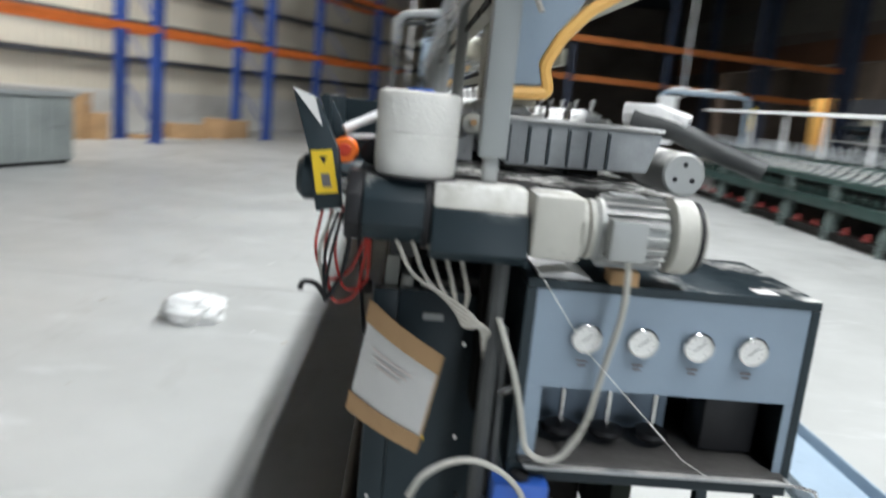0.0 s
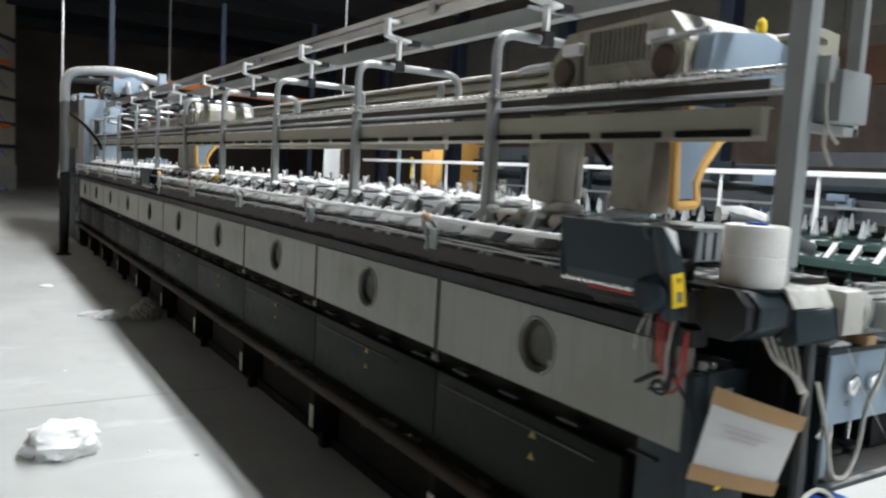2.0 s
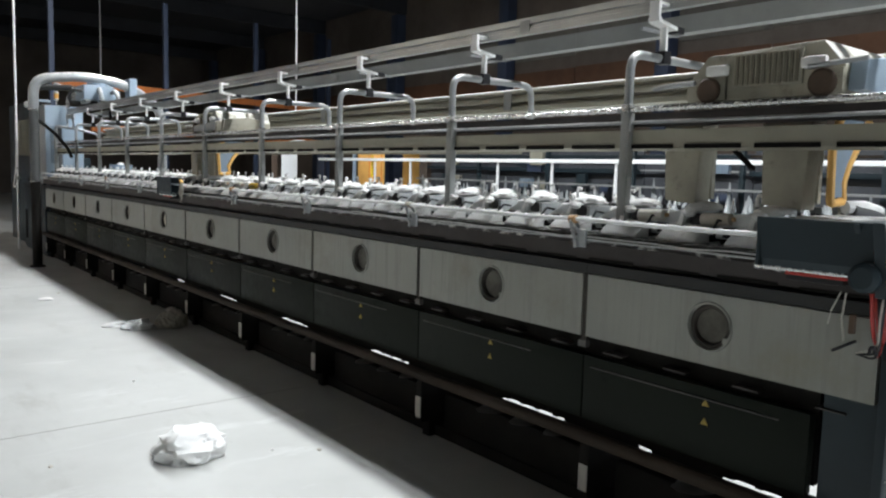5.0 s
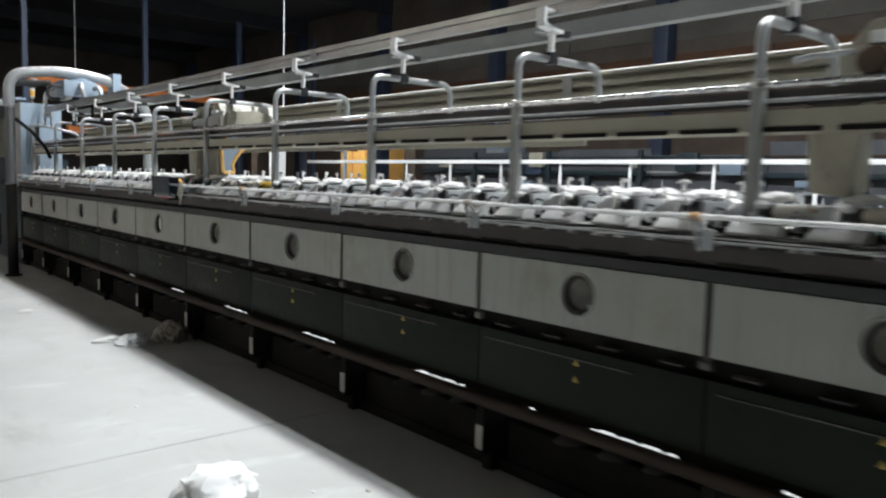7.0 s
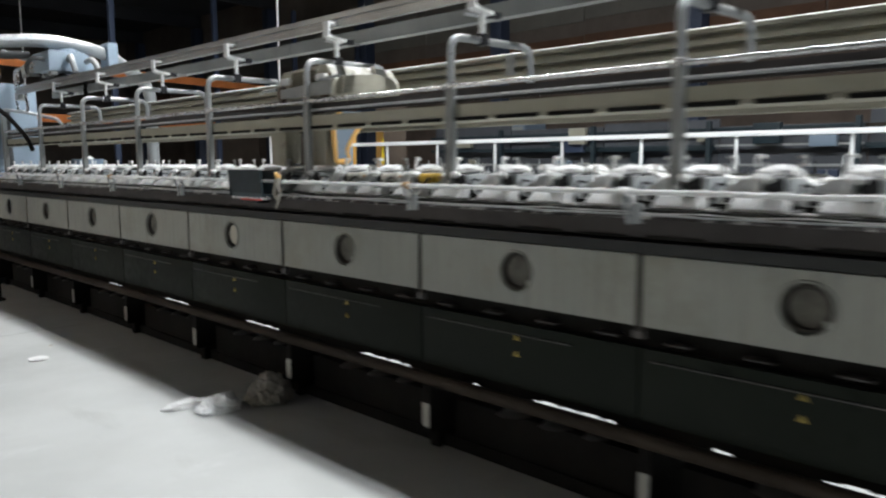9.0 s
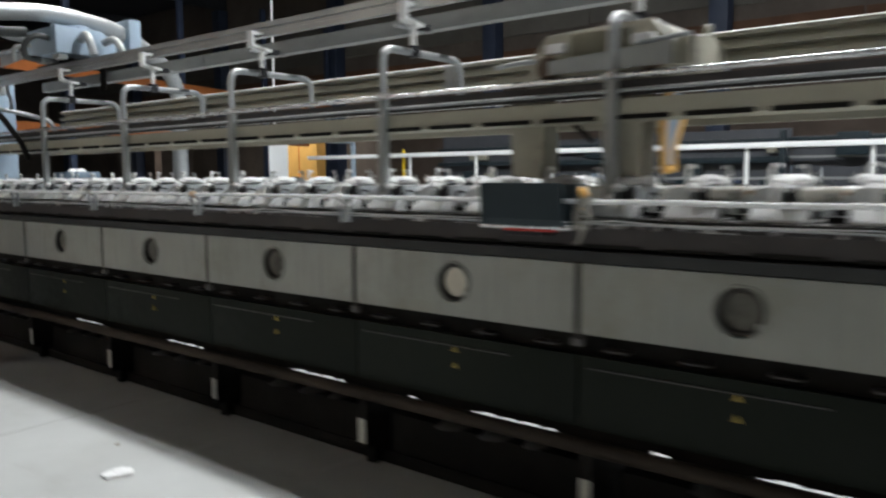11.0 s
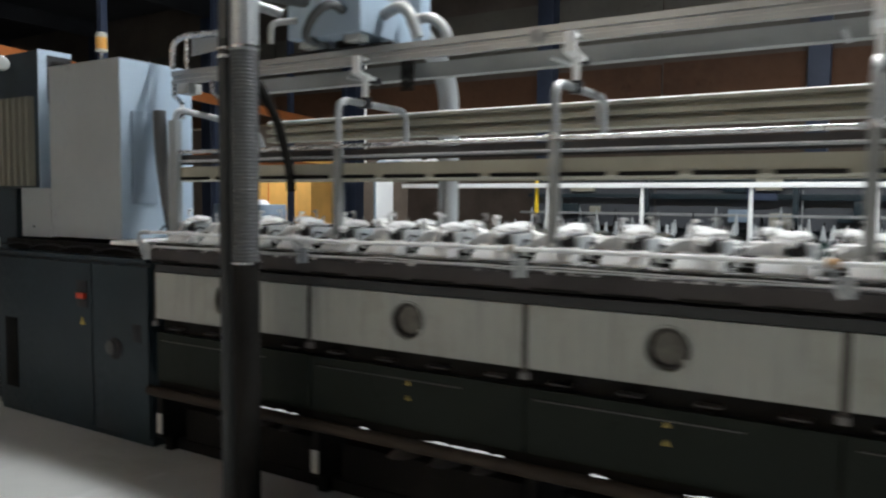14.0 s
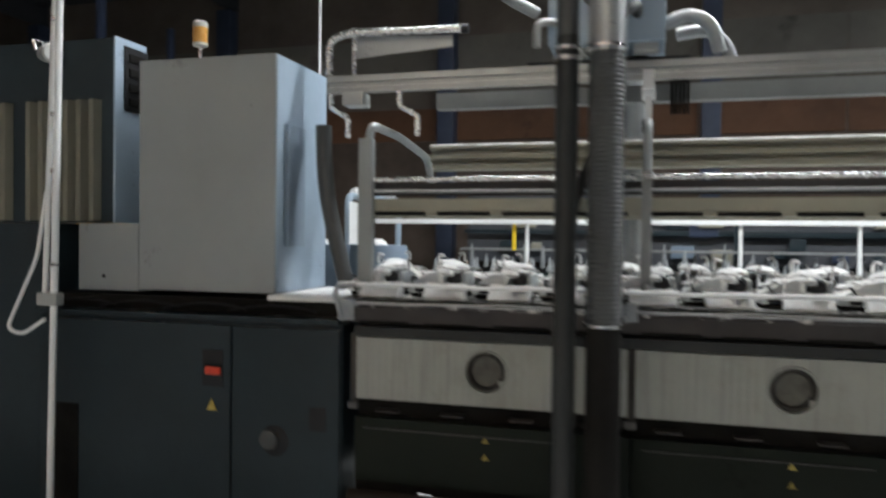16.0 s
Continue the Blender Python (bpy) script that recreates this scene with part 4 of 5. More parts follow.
cable([(2.085, 1.325, 0.766), (2.106, 1.325, 0.813), (2.153, 1.325, 0.845), (2.202, 1.325, 0.856), (2.26, 1.325, 0.837), (2.31, 1.325, 0.792), (2.330, 1.33, 0.692), (2.330, 1.35, 0.0)], 0.006, CREAM, "pale looped hose below the cabinet", "hose", 0.07)
for i, (dx, dz) in enumerate(((0.0, 0.0), (0.022, 0.03), (-0.02, 0.05))):
    cable([(1.875 + dx, 1.60, 1.29), (1.86 + dx, 1.585, 1.19), (1.89 + dx, 1.58, 1.07 + dz), (1.94 + dx, 1.585, 1.09 + dz), (1.96, 1.59, 1.24)], 0.0035, REDWIRE, "loose red wire hanging at the chute", "wire", 0.05)
for i in range(3):
    cable([(1.88 + 0.01 * i, 1.57, 1.28), (1.85 + 0.015 * i, 1.565, 1.19), (1.87, 1.57, 1.11 - 0.02 * i), (1.88, 1.64, 1.08)], 0.004, BLACK if i else CABLE, "loose black wire hanging at the chute", "wire", 0.05)
cable([(1.93, 1.62, 1.27), (1.945, 1.62, 1.12), (1.965, 1.55, 1.02)], 0.005, BLACK, "black hose hanging before the panel", "hose", 0.05)
solo("thread", tube([(2.285, 1.335, 1.245), (2.40, 1.33, 1.09), (2.62, 1.335, 0.88), (2.68, 1.34, 0.845)], 0.0009, 5), YARN, "single white yarn thread hanging down", "thread")
cable([(1.817, 1.575, 1.1), (1.822, 1.575, 1.12), (1.852, 1.575, 1.119), (1.869, 1.575, 1.094), (1.879, 1.575, 1.085), (1.909, 1.585, 1.145), (1.919, 1.60, 1.26)], 0.006, BLACK, "black hooked cable end hanging at the chute", "cable", 0.015)
jig = thing("thread_cutter", (1.945, 1.72, 1.1), "small grimy thread cutter hanging by the panel", "thread cutter")
part("stem", tube([(1.958, 1.72, 1.27), (1.95, 1.725, 1.18), (1.955, 1.715, 1.10)], 0.004, 6), CREAM, jig)
part("stem", tube([(1.965, 1.74, 1.27), (1.955, 1.765, 1.20), (1.96, 1.775, 1.15)], 0.003, 6), CREAM, jig)
part("handle", box(1.945, 1.965, 1.68, 1.70, 1.13, 1.20, 0.004), WHEELBROWN, jig)
part("blade", prism([(1.68, 1.11), (1.75, 1.066), (1.745, 1.056), (1.675, 1.10)], "x", 1.94, 1.97, 0.002), BLACK, jig)

# end post with its arm and box
ep = thing("end_post", (2.193, 1.485, 0), "tall grey square end post of the machine", "post")
part("shaft", box(2.166, 2.220, 1.455, 1.515, 1.43, 2.66, 0.004), GREYCAB, ep, "grey painted square shaft")
part("base_bracket", box(2.178, 2.208, 1.465, 1.505, 1.3795, 1.43, 0.004), MOTORGREY, ep)
arm = box(2.22, 2.45, 1.46, 1.50, 1.80, 1.825, 0.003)
box(2.425, 2.455, 1.46, 1.50, 1.80, 2.28, 0.003, bm=arm)
part("arm", arm, POST, ep)
part("junction_box", box(2.25, 2.385, 1.40, 1.50, 1.828, 1.965, 0.006), GREYCAB, ep, "grey junction box")
part("cable_tail", tube([(2.23, 1.43, 1.93), (2.215, 1.42, 1.86), (2.24, 1.42, 1.80), (2.27, 1.41, 1.77)], 0.006, 6), CABLE, ep)
part("cable_tail", tube([(2.24, 1.43, 1.85), (2.225, 1.42, 1.76), (2.25, 1.41, 1.71)], 0.006, 6), CABLE, ep)
part("valve", box(2.22, 2.26, 1.42, 1.46, 1.93, 2.0, 0.006), MOTORGREY, ep)

# chutes in front of the deck


def chute(y):
    t = thing("lint_chute", (1.9, y, 1.33), "dark grey sheet-metal chute on the deck edge", "chute", "chutes on the deck edge")
    tr = prism([(1.85, 1.372), (1.862, 1.345), (1.97, 1.345), (1.985, 1.515), (1.972, 1.515), (1.962, 1.36), (1.872, 1.36), (1.862, 1.375), (1.852, 1.522), (1.838, 1.522)], "y", y, y + 0.40)
    part("tray", tr, DARKTEAL, t, smooth=False)
    part("side", box(1.843, 1.98, y + 0.385, y + 0.40, 1.345, 1.515, 0.003), DARKTEAL, t)
    part("roller", cyl((1.89, y - 0.02, 1.338), (1.89, y + 0.42, 1.338), 0.014, 12), LIGHTSTEEL, t, "bright steel roller")
    part("wire", tube([(1.88, y + 0.05, 1.325), (1.88, y + 0.3, 1.325)], 0.006, 6), REDWIRE, t)
    part("bracket", box(1.88, 2.0, y + 0.1, y + 0.3, 1.30, 1.345, 0.006), BLACK, t)
    return t


chute(1.60)
chute(8.23)
blade = thing("chute_blade", (1.85, 1.45, 1.3), "dark blade with a yellow warning sticker", "guard")
part("plate", prism([(1.7814, 1.5284), (1.8319, 1.5133), (1.8824, 1.4112), (1.8985, 1.2897), (1.8437, 1.279), (1.8222, 1.4016)], "y", 1.55, 1.585, 0.004), DARKTEAL, blade)
part("rear_plate", prism([(1.8255, 1.5187), (1.8491, 1.5187), (1.9168, 1.4005), (1.89, 1.379)], "y", 1.64, 1.66, 0.003), DARKTEAL, blade)
part("sticker", prism([(1.8265, 1.4048), (1.8695, 1.4112), (1.8878, 1.3231), (1.8427, 1.3166)], "y", 1.5455, 1.5495), YELLOW, blade, "yellow warning sticker")
part("sticker_print", prism([(1.8448, 1.3951), (1.8609, 1.3973), (1.8556, 1.379)], "y", 1.5445, 1.5454), BLACK, blade)
part("sticker_print", prism([(1.8502, 1.3596), (1.8674, 1.3618), (1.8738, 1.3338), (1.8556, 1.3317)], "y", 1.5445, 1.5454), INK, blade)
part("motor_cap", turned((1.85, 1.61, 1.345), (-1, 0, 0), [(0, 0.05), (0.04, 0.05), (0.055, 0.035)], 14), DARKTEAL, blade)
part("paper_slip", prism([(1.7825, 1.5305), (1.8276, 1.5166), (1.847, 1.4564)], "y", 1.546, 1.5485), PAPER, blade, "white paper slip")
reel = thing("tape_reel", (1.893, 1.60, 1.38), "small orange plastic reel beside the bobbin", "reel")
part("flange", turned((1.893, 1.612, 1.41), (0, -1, 0), [(0, 0.024), (0.004, 0.028), (0.024, 0.028), (0.028, 0.024)], 22), REDORANGE, reel)
part("hub", turned((1.893, 1.5835, 1.41), (0, -1, 0), [(0, 0.014), (0.002, 0.012)], 16), RED, reel, "darker red hub")
part("dark_reel", turned((1.955, 1.62, 1.41), (0, -1, 0), [(0, 0.026), (0.004, 0.029), (0.02, 0.029), (0.024, 0.022)], 20), BLACK, reel, "black reel behind")
part("rod", tube([(1.885, 1.62, 1.452), (1.955, 1.66, 1.488)], 0.010, 8), WHITEPAINT, blade)
part("rod", tube([(1.888, 1.63, 1.437), (1.985, 1.64, 1.440)], 0.007, 8), TUBE, blade)

# rear side of the drive end: lint tray, drum and arm
rt = thing("rear_lint_tray", (2.5, 2.2, 1.372), "grey dusty ribbed tray on the rear deck", "tray")
part("tray_body", prism([(2.27, 1.39), (2.63, 1.40), (2.66, 1.50), (2.25, 1.505)], "y", 1.85, 2.05, 0.008), LINTGREY, rt, "dusty grey tray")
for i in range(6):
    part("rib", box(2.27 + 0.05 * i, 2.276 + 0.05 * i, 1.842, 1.85, 1.40, 1.49), DARKTEAL, rt)
part("tray_top", box(2.25, 2.66, 1.84, 2.06, 1.503, 1.512, 0.003), LINTWHITE, rt)
part("drum", turned((2.73, 1.86, 1.405), (0, 1, 0), [(0, 0.05), (0.006, 0.056), (0.3, 0.056)], 22), MOTORGREY, rt, "grey drum end with three holes")
for a in (90, 210, 330):
    part("drum_hole", turned((2.73 + 0.026 * math.cos(radians(a)), 1.8605, 1.405 + 0.026 * math.sin(radians(a))), (0, -1, 0), [(0, 0.007), (0.002, 0.007)], 10), BLACK, rt)
part("arm", tube([(2.62, 2.0, 1.53), (2.72, 1.95, 1.515), (2.82, 1.9, 1.47), (2.93, 1.85, 1.43)], lambda t: 0.032 - 0.006 * t, 12), HOSE, rt, "dark padded arm")
part("arm_lint", tube([(2.60, 2.02, 1.545), (2.68, 1.98, 1.548), (2.75, 1.94, 1.525)], 0.03, 8), LINTWHITE, rt)
part("leg", box(2.45, 2.53, 1.95, 2.1, 1.372, 1.395), SOOTSHADE, rt)
channel = thing("steel_channel", (4.0, 3.2, 0), "long pale blue steel channel lying on the floor", "channel")
part("web", box(3.80, 4.15, 1.2, 3.6, 0.02, 0.03), PALEBLUE, channel)
for x in (3.80, 4.14):
    part("flange", box(x, x + 0.012, 1.2, 3.6, 0.0, 0.09, 0.002), PALEBLUE, channel)

# ---- travelling blower carriages ----


def carriage(y, label, knob=YELLOW, cap=PALEBLUE, cap_label="pale blue end cap"):
    t = thing("travelling_cleaner", (2.5, y, 1.98), label, "cleaner carriage", "cleaner carriages on the rails")
    body = prism([(y - 0.33, 1.99), (y + 0.36, 1.99), (y + 0.36, 2.07), (y + 0.26, 2.185), (y - 0.24, 2.205), (y - 0.33, 2.10)], "x", 2.24, 2.80, 0.012)
    part("body", body, CARRIAGE, t, "dusty beige carriage body")
    gr = part("grille_frame", box(2.226, 2.24, y - 0.17, y + 0.13, 2.04, 2.18, 0.004), CARRIAGE, t)
    # bars are grimy, and coloured darker for the shade of a sunk grille
    for i in range(12):
        part("grille_bar", box(2.220, 2.226, y - 0.155 + i * 0.0235, y - 0.142 + i * 0.0235, 2.05, 2.17), GRILLEDARK, gr)
    for c in (-0.255, 0.235):
        part("wheel_housing", box(2.222, 2.2385, y + c - 0.075, y + c + 0.075, 1.992, 2.092, 0.008), CARRIAGE, t, "worn beige wheel housing")
        part("wheel", turned((2.2215, y + c, 2.035), (-1, 0, 0), [(0, 0.055), (0.012, 0.055), (0.02, 0.045)], 22), WHEELBROWN, t, "rusty brown wheel disc")
        part("lug", box(2.205, 2.24, y + c * 0.85 - 0.05, y + c * 0.85 + 0.05, 2.095, 2.14, 0.012), LINTWHITE, t)
    part("push_bar", tube([(2.21, y + 0.30, 2.07), (2.20, y + 0.45, 2.065), (2.22, y + 0.52, 2.06)], 0.012, 8), TUBE, t)
    part("push_bar", tube([(2.21, y - 0.2, 2.10), (2.215, y - 0.42, 2.115)], 0.010, 8), TUBE, t)
    part("end_cap", prism([(2.25, 2.0), (2.72, 2.0), (2.70, 2.12), (2.52, 2.15), (2.27, 2.12)], "y", y - 0.40, y - 0.332, 0.015), cap, t, cap_label)
    part("signal_knob", turned((2.52, y - 0.38, 2.15), (0, 0, 1), [(0, 0.014), (0.02, 0.018), (0.04, 0.014), (0.05, 0.006)], 12), knob, t, "signal knob")
    part("under_frame", box(2.24, 2.42, y - 0.34, y + 0.36, 1.915, 1.985, 0.006), CARRIAGE, t)
    for c, w in ((0.37, 0.20), (-0.11, 0.21)):
        part("blow_duct", prism([(y + c - w / 2 + 0.02, 1.535), (y + c + w / 2 - 0.02, 1.55), (y + c + w / 2, 1.915), (y + c - w / 2, 1.915)], "x", 2.25, 2.36, 0.008), CARRIAGE, t, "beige blow duct")
        part("duct_edge", box(2.36, 2.39, y + c - w / 2 + 0.01, y + c + w / 2 - 0.03, 1.56, 1.915, 0.004), CARRIAGE, t)
    part("brace", tube([(2.30, y + 0.22, 1.85), (2.30, y + 0.05, 1.70)], 0.012, 8), SOOTSHADE, t)
    yy = y - 0.30
    loop = [(2.245, 1.80), (2.262, 1.568), (2.372, 1.575), (2.352, 1.64), (2.39, 1.715), (2.455, 1.79), (2.53, 1.84)]
    part("guard_panel", prism([(2.25, 1.80), (2.27, 1.59), (2.355, 1.595), (2.335, 1.65), (2.37, 1.72), (2.43, 1.80), (2.50, 1.90), (2.30, 1.90)], "y", yy - 0.006, yy + 0.006), BLUEGREY, t, "blue-grey guard panel")
    part("guard_frame", tube(rounded([(p[0], yy, p[1]) for p in [(2.30, 1.90), *loop, (2.56, 1.90)]], 0.02, 4), 0.0165, 8), AMBER, t, "amber guard frame")
    return t


carriage(2.235, "dusty beige travelling cleaner with amber guard on the rails")
second = carriage(8.28, "dusty beige travelling cleaner with a dark skirt plate", CARRIAGE, CARRIAGE, "dusty beige end cap")
part("skirt_plate", prism([(y, z) for y, z in ((7.93, 2.00), (8.50, 2.00), (8.50, 2.06), (7.93, 2.095))], "x", 2.190, 2.198), POST, second, "dark grey skirt plate", smooth=False)

# hooks and knots on the deck rail
for k in range(9):
    y = 2.98 + M * k
    if abs(y - 8.3) < 0.2:
        continue
    h = thing("rail_hook", (1.96, y, 1.3), "bent dusty hook holding the deck rod", "hook", "hooks of the deck rod")
    part("hook_arm", tube(rounded([(2.0, y, 1.40), (1.955, y + 0.01, 1.458), (1.935, y, 1.43), (1.955, y - 0.015, 1.34), (1.94, y - 0.03, 1.315)], 0.02), 0.0085, 8), LINTGREY, h)
    part("hook_plate", box(1.955, 1.972, y - 0.075, y - 0.025, 1.315, 1.40, 0.004), LINTGREY, h)
    part("binding", turned((1.955, y - 0.02, 1.445), (0, 1, 0), [(0, 0.014), (0.004, 0.021), (0.04, 0.019), (0.046, 0.013)], 10), RAG if k % 3 == 1 else CARDBOARD if k % 3 == 0 else LINTWHITE, h, "wound yarn binding")
for y, m, z in ((8.20, RAG, 1.27), (8.165, CREAM, 1.33), (8.18, AMBER, 1.41)):
    solo("yarn_tangle", tube(rounded([(1.95, y, 1.465), (1.935, y + 0.015, z + 0.09), (1.952, y - 0.01, z + 0.05), (1.94, y + 0.012, z)], 0.03), lambda t: 0.018 - 0.010 * t, 8), m, "grimy yarn tangle hanging on the deck rod", "yarn")

# ---- suction pipe at the far end ----
pipe = thing("suction_pipe", (1.63, 13.65, 0), "tall grey suction pipe arching over the machine", "pipe")
arch = rounded([(1.63, 13.65, 2.42), (1.63, 13.65, 2.90), (2.35, 13.62, 3.0), (3.0, 13.60, 2.92), (3.55, 13.58, 2.55), (3.55, 13.58, 1.3)], 0.24, 12)
part("upper_pipe", tube(arch, 0.074, 20), TUBE, pipe, "smooth grey arched pipe")
part("ribbed_pipe", tube([(1.63, 13.65, 1.33 + i * 0.0095) for i in range(116)], 0.073, 20, ribs=0.05), HOSE, pipe, "ribbed grey pipe")
part("lower_pipe", cyl((1.63, 13.65, 0.03), (1.63, 13.65, 1.33), 0.07, 20), SOOTSHADE, pipe, "dark lower pipe")
for z in (2.43, 1.325):
    part("clamp_ring", turned((1.63, 13.65, z), (0, 0, 1), [(0, 0.074), (0.002, 0.078), (0.014, 0.078), (0.016, 0.074)], 24), CHROME, pipe, "bright hose clamp")
part("floor_flange", turned((1.63, 13.65, 0), (0, 0, 1), [(0, 0.11), (0.02, 0.11), (0.03, 0.08)], 24), SOOTSHADE, pipe)
duct = thing("thin_duct", (1.66, 13.81, 0), "slim dark duct standing beside the suction pipe", "duct")
part("duct_body", cyl((1.66, 13.81, 0.0), (1.66, 13.81, 2.50), 0.047, 16), DUCTGREY, duct)
for z in (2.40, 2.44):
    part("clip", turned((1.66, 13.81, z), (0, 0, 1), [(0, 0.048), (0.003, 0.055), (0.016, 0.055), (0.019, 0.048)], 16), LIGHTSTEEL, duct)
part("elbow", tube(rounded([(1.66, 13.81, 2.5), (1.66, 13.81, 2.78), (2.2, 13.75, 2.82)], 0.12), 0.045, 14), HOSE, duct)

fan = thing("fan_box", (2.6, 13.6, 2.56), "pale blue suction fan box with hoses on the track", "fan box")
part("housing", prism([(2.30, 2.63), (2.84, 2.63), (2.84, 2.78), (2.70, 2.86), (2.30, 2.86)], "y", 13.42, 13.98, 0.01), PALEBLUE, fan)
for i, (x, y, w, d) in enumerate(((2.33, 13.45, 0.08, 0.12), (2.45, 13.62, 0.10, 0.10), (2.36, 13.80, 0.12, 0.14), (2.60, 13.50, 0.14, 0.12), (2.62, 13.85, 0.10, 0.10))):
    part("fitting", box(x, x + w, y, y + d, 2.585, 2.628, 0.006), SOOTSHADE if i % 2 else MOTORGREY, fan, "dark pipe fitting")
part("loop_hose", tube(rounded([(2.30, 13.55, 2.76), (2.18, 13.55, 2.78), (2.12, 13.62, 2.70), (2.16, 13.72, 2.60), (2.32, 13.78, 2.60)], 0.07), 0.026, 12), HOSE, fan, "dark looped hose")
part("loop_hose", tube(rounded([(2.52, 13.42, 2.76), (2.50, 13.30, 2.80), (2.48, 13.20, 2.74), (2.50, 13.16, 2.60)], 0.07), 0.034, 12), TUBE, fan, "grey bent hose")
part("inner_pipe", tube(rounded([(2.20, 14.02, 2.60), (2.20, 14.02, 2.72), (2.30, 13.9, 2.74)], 0.05), 0.02, 10), MOTORGREY, fan)
part("dome", turned((2.62, 13.75, 2.87), (0, 0, 1), [(0, 0.20), (0.06, 0.19), (0.12, 0.14), (0.15, 0.06)], 24), PALEBLUE, fan, "round pale blue dome")
part("saddle", box(3.0, 3.12, 13.47, 13.72, 2.70, 3.02, 0.01), PALEBLUE, fan)
part("hose", tube(rounded([(2.7, 13.36, 2.75), (2.7, 13.20, 2.77), (2.72, 13.10, 2.68), (2.72, 13.08, 2.55)], 0.08), 0.033, 12), TUBE, fan)
part("hose", tube(rounded([(2.32, 14.04, 2.80), (2.2, 14.15, 2.84), (2.05, 14.25, 2.90)], 0.06), 0.03, 12), TUBE, fan)
part("bracket", box(2.43, 2.58, 13.3, 14.1, 2.566, 2.58), BLACK, fan)
for i in range(5):
    part("spring", tube([(2.66 + 0.004 * math.cos(j), 13.30 + 0.02 * i, 2.55 - 0.013 * j) for j in range(18)], 0.008, 6), SOOTSHADE, fan)
cable([(1.70, 13.62, 2.26), (1.92, 13.70, 2.10), (2.14, 13.82, 1.86), (2.20, 13.86, 1.72)], 0.026, SOOTSHADE, "black ribbed hose slung from the suction pipe", "hose")
armt = thing("bent_pipe", (2.45, 14.9, 2.57), "bent bright suction pipe above the track", "pipe")
part("tube", tube(rounded([(2.45, 15.22, 2.58), (2.45, 15.22, 2.77), (2.45, 15.10, 2.80), (2.45, 14.45, 2.785)], 0.08), 0.021, 12), LIGHTSTEEL, armt)
part("end_plug", cyl((2.45, 14.46, 2.785), (2.45, 14.42, 2.785), 0.026, 12), BLACK, armt)
part("stand", cyl((2.45, 15.07, 2.57), (2.45, 15.07, 2.82), 0.012, 8), LIGHTSTEEL, armt)
part("cover_sheet", prism([(14.52, 2.71), (15.08, 2.67), (15.08, 2.79), (14.52, 2.77)], "x", 2.50, 2.505), TUBE, armt)
part("valve_block", box(2.40, 2.52, 15.0, 15.12, 2.395, 2.468, 0.006), MOTORGREY, armt)

# last hoop and hook at the far cabinet
lh = thing("end_hoop", (2.19, 14.87, 1.37), "square grey end post with a bent tube", "hoop")
part("post", box(2.165, 2.215, 14.85, 14.925, 1.372, 2.18, 0.004), GREYCAB, lh)
part("tube", tube(rounded([(2.19, 14.88, 2.16), (2.19, 14.86, 2.25), (2.45, 14.80, 2.22), (2 * MID - 2.24, 14.75, 2.14), (2 * MID - 2.2, 14.74, 2.0)], 0.07), 0.0215, 12), TUBE, lh)
for y in (15.2, 14.80):
    part("track_bracket", tube(rounded([(2.44, y, 2.47), (2.44, y, 2.39), (2.42, y - 0.11, 2.33), (2.42, y - 0.11, 2.22)], 0.02, 3), 0.016, 6), LIGHTSTEEL, lh)

# ---- far cabinets ----
low = thing("drive_cabinet", (2.4, 15.85, 0), "large dark teal drive cabinet with a red switch", "cabinet")
part("body", box(2.03, 3.0, 14.945, 16.78, 0.0, 1.235, 0.006), DARKTEAL, low)
part("door", box(2.005, 2.029, 15.56, 16.76, 0.05, 1.21, 0.004), DARKTEAL, low, "dark teal sheet door")
part("door", box(2.005, 2.029, 14.95, 15.55, 0.05, 1.21, 0.004), DARKTEAL, low, "dark teal sheet door")
sw = part("switch_recess", box(1.998, 2.0045, 15.60, 15.72, 0.89, 1.08, 0.003), BLACK, low, "black switch plate")
part("switch_handle", box(1.972, 1.9975, 15.605, 15.69, 0.955, 0.995, 0.006), RED, sw, "red rotary switch handle")
part("warning_sticker", prism([(15.635, 0.765), (15.695, 0.765), (15.665, 0.825)], "x", 2.001, 2.0045), DULLYELLOW, low, "yellow warning triangle")
part("round_lock", turned((2.0045, 15.30, 0.635), (-1, 0, 0), [(0, 0.075), (0.006, 0.078), (0.01, 0.07)], 24), BLACK, low)
part("lock_knob", turned((1.994, 15.33, 0.64), (-1, 0, 0), [(0, 0.05), (0.012, 0.048), (0.018, 0.03)], 20), HOSE, low, "grey round knob")
part("handle_recess", box(2.0, 2.0045, 15.02, 15.11, 0.70, 0.82, 0.002), BLACK, low)
part("vent_plate", box(1.999, 2.0045, 16.50, 16.66, 0.2, 0.74, 0.002), SOOTSHADE, low)
part("top_rail", box(1.985, 2.04, 14.95, 16.78, 1.237, 1.262, 0.004), DARKTEAL, low, "thin top rail")
part("plinth", box(2.08, 2.9, 14.97, 16.75, 1.264, 1.345), SOOTSHADE, low)
for i in range(4):
    part("cable", tube(sag((2.06, 15.1 + 0.4 * i, 1.29), (2.05, 15.6 + 0.4 * i, 1.28), -0.03), 0.008, 6), BLACK, low)
eb = thing("rail_end_bracket", (1.96, 14.9, 1.25), "dusty bent bracket at the end of the deck rod", "bracket")
part("bracket_arm", tube(rounded([(1.95, 14.84, 1.445), (1.945, 14.93, 1.445), (1.95, 14.955, 1.40), (1.96, 14.93, 1.31), (1.975, 14.92, 1.27)], 0.03), 0.014, 8), LINTGREY, eb)
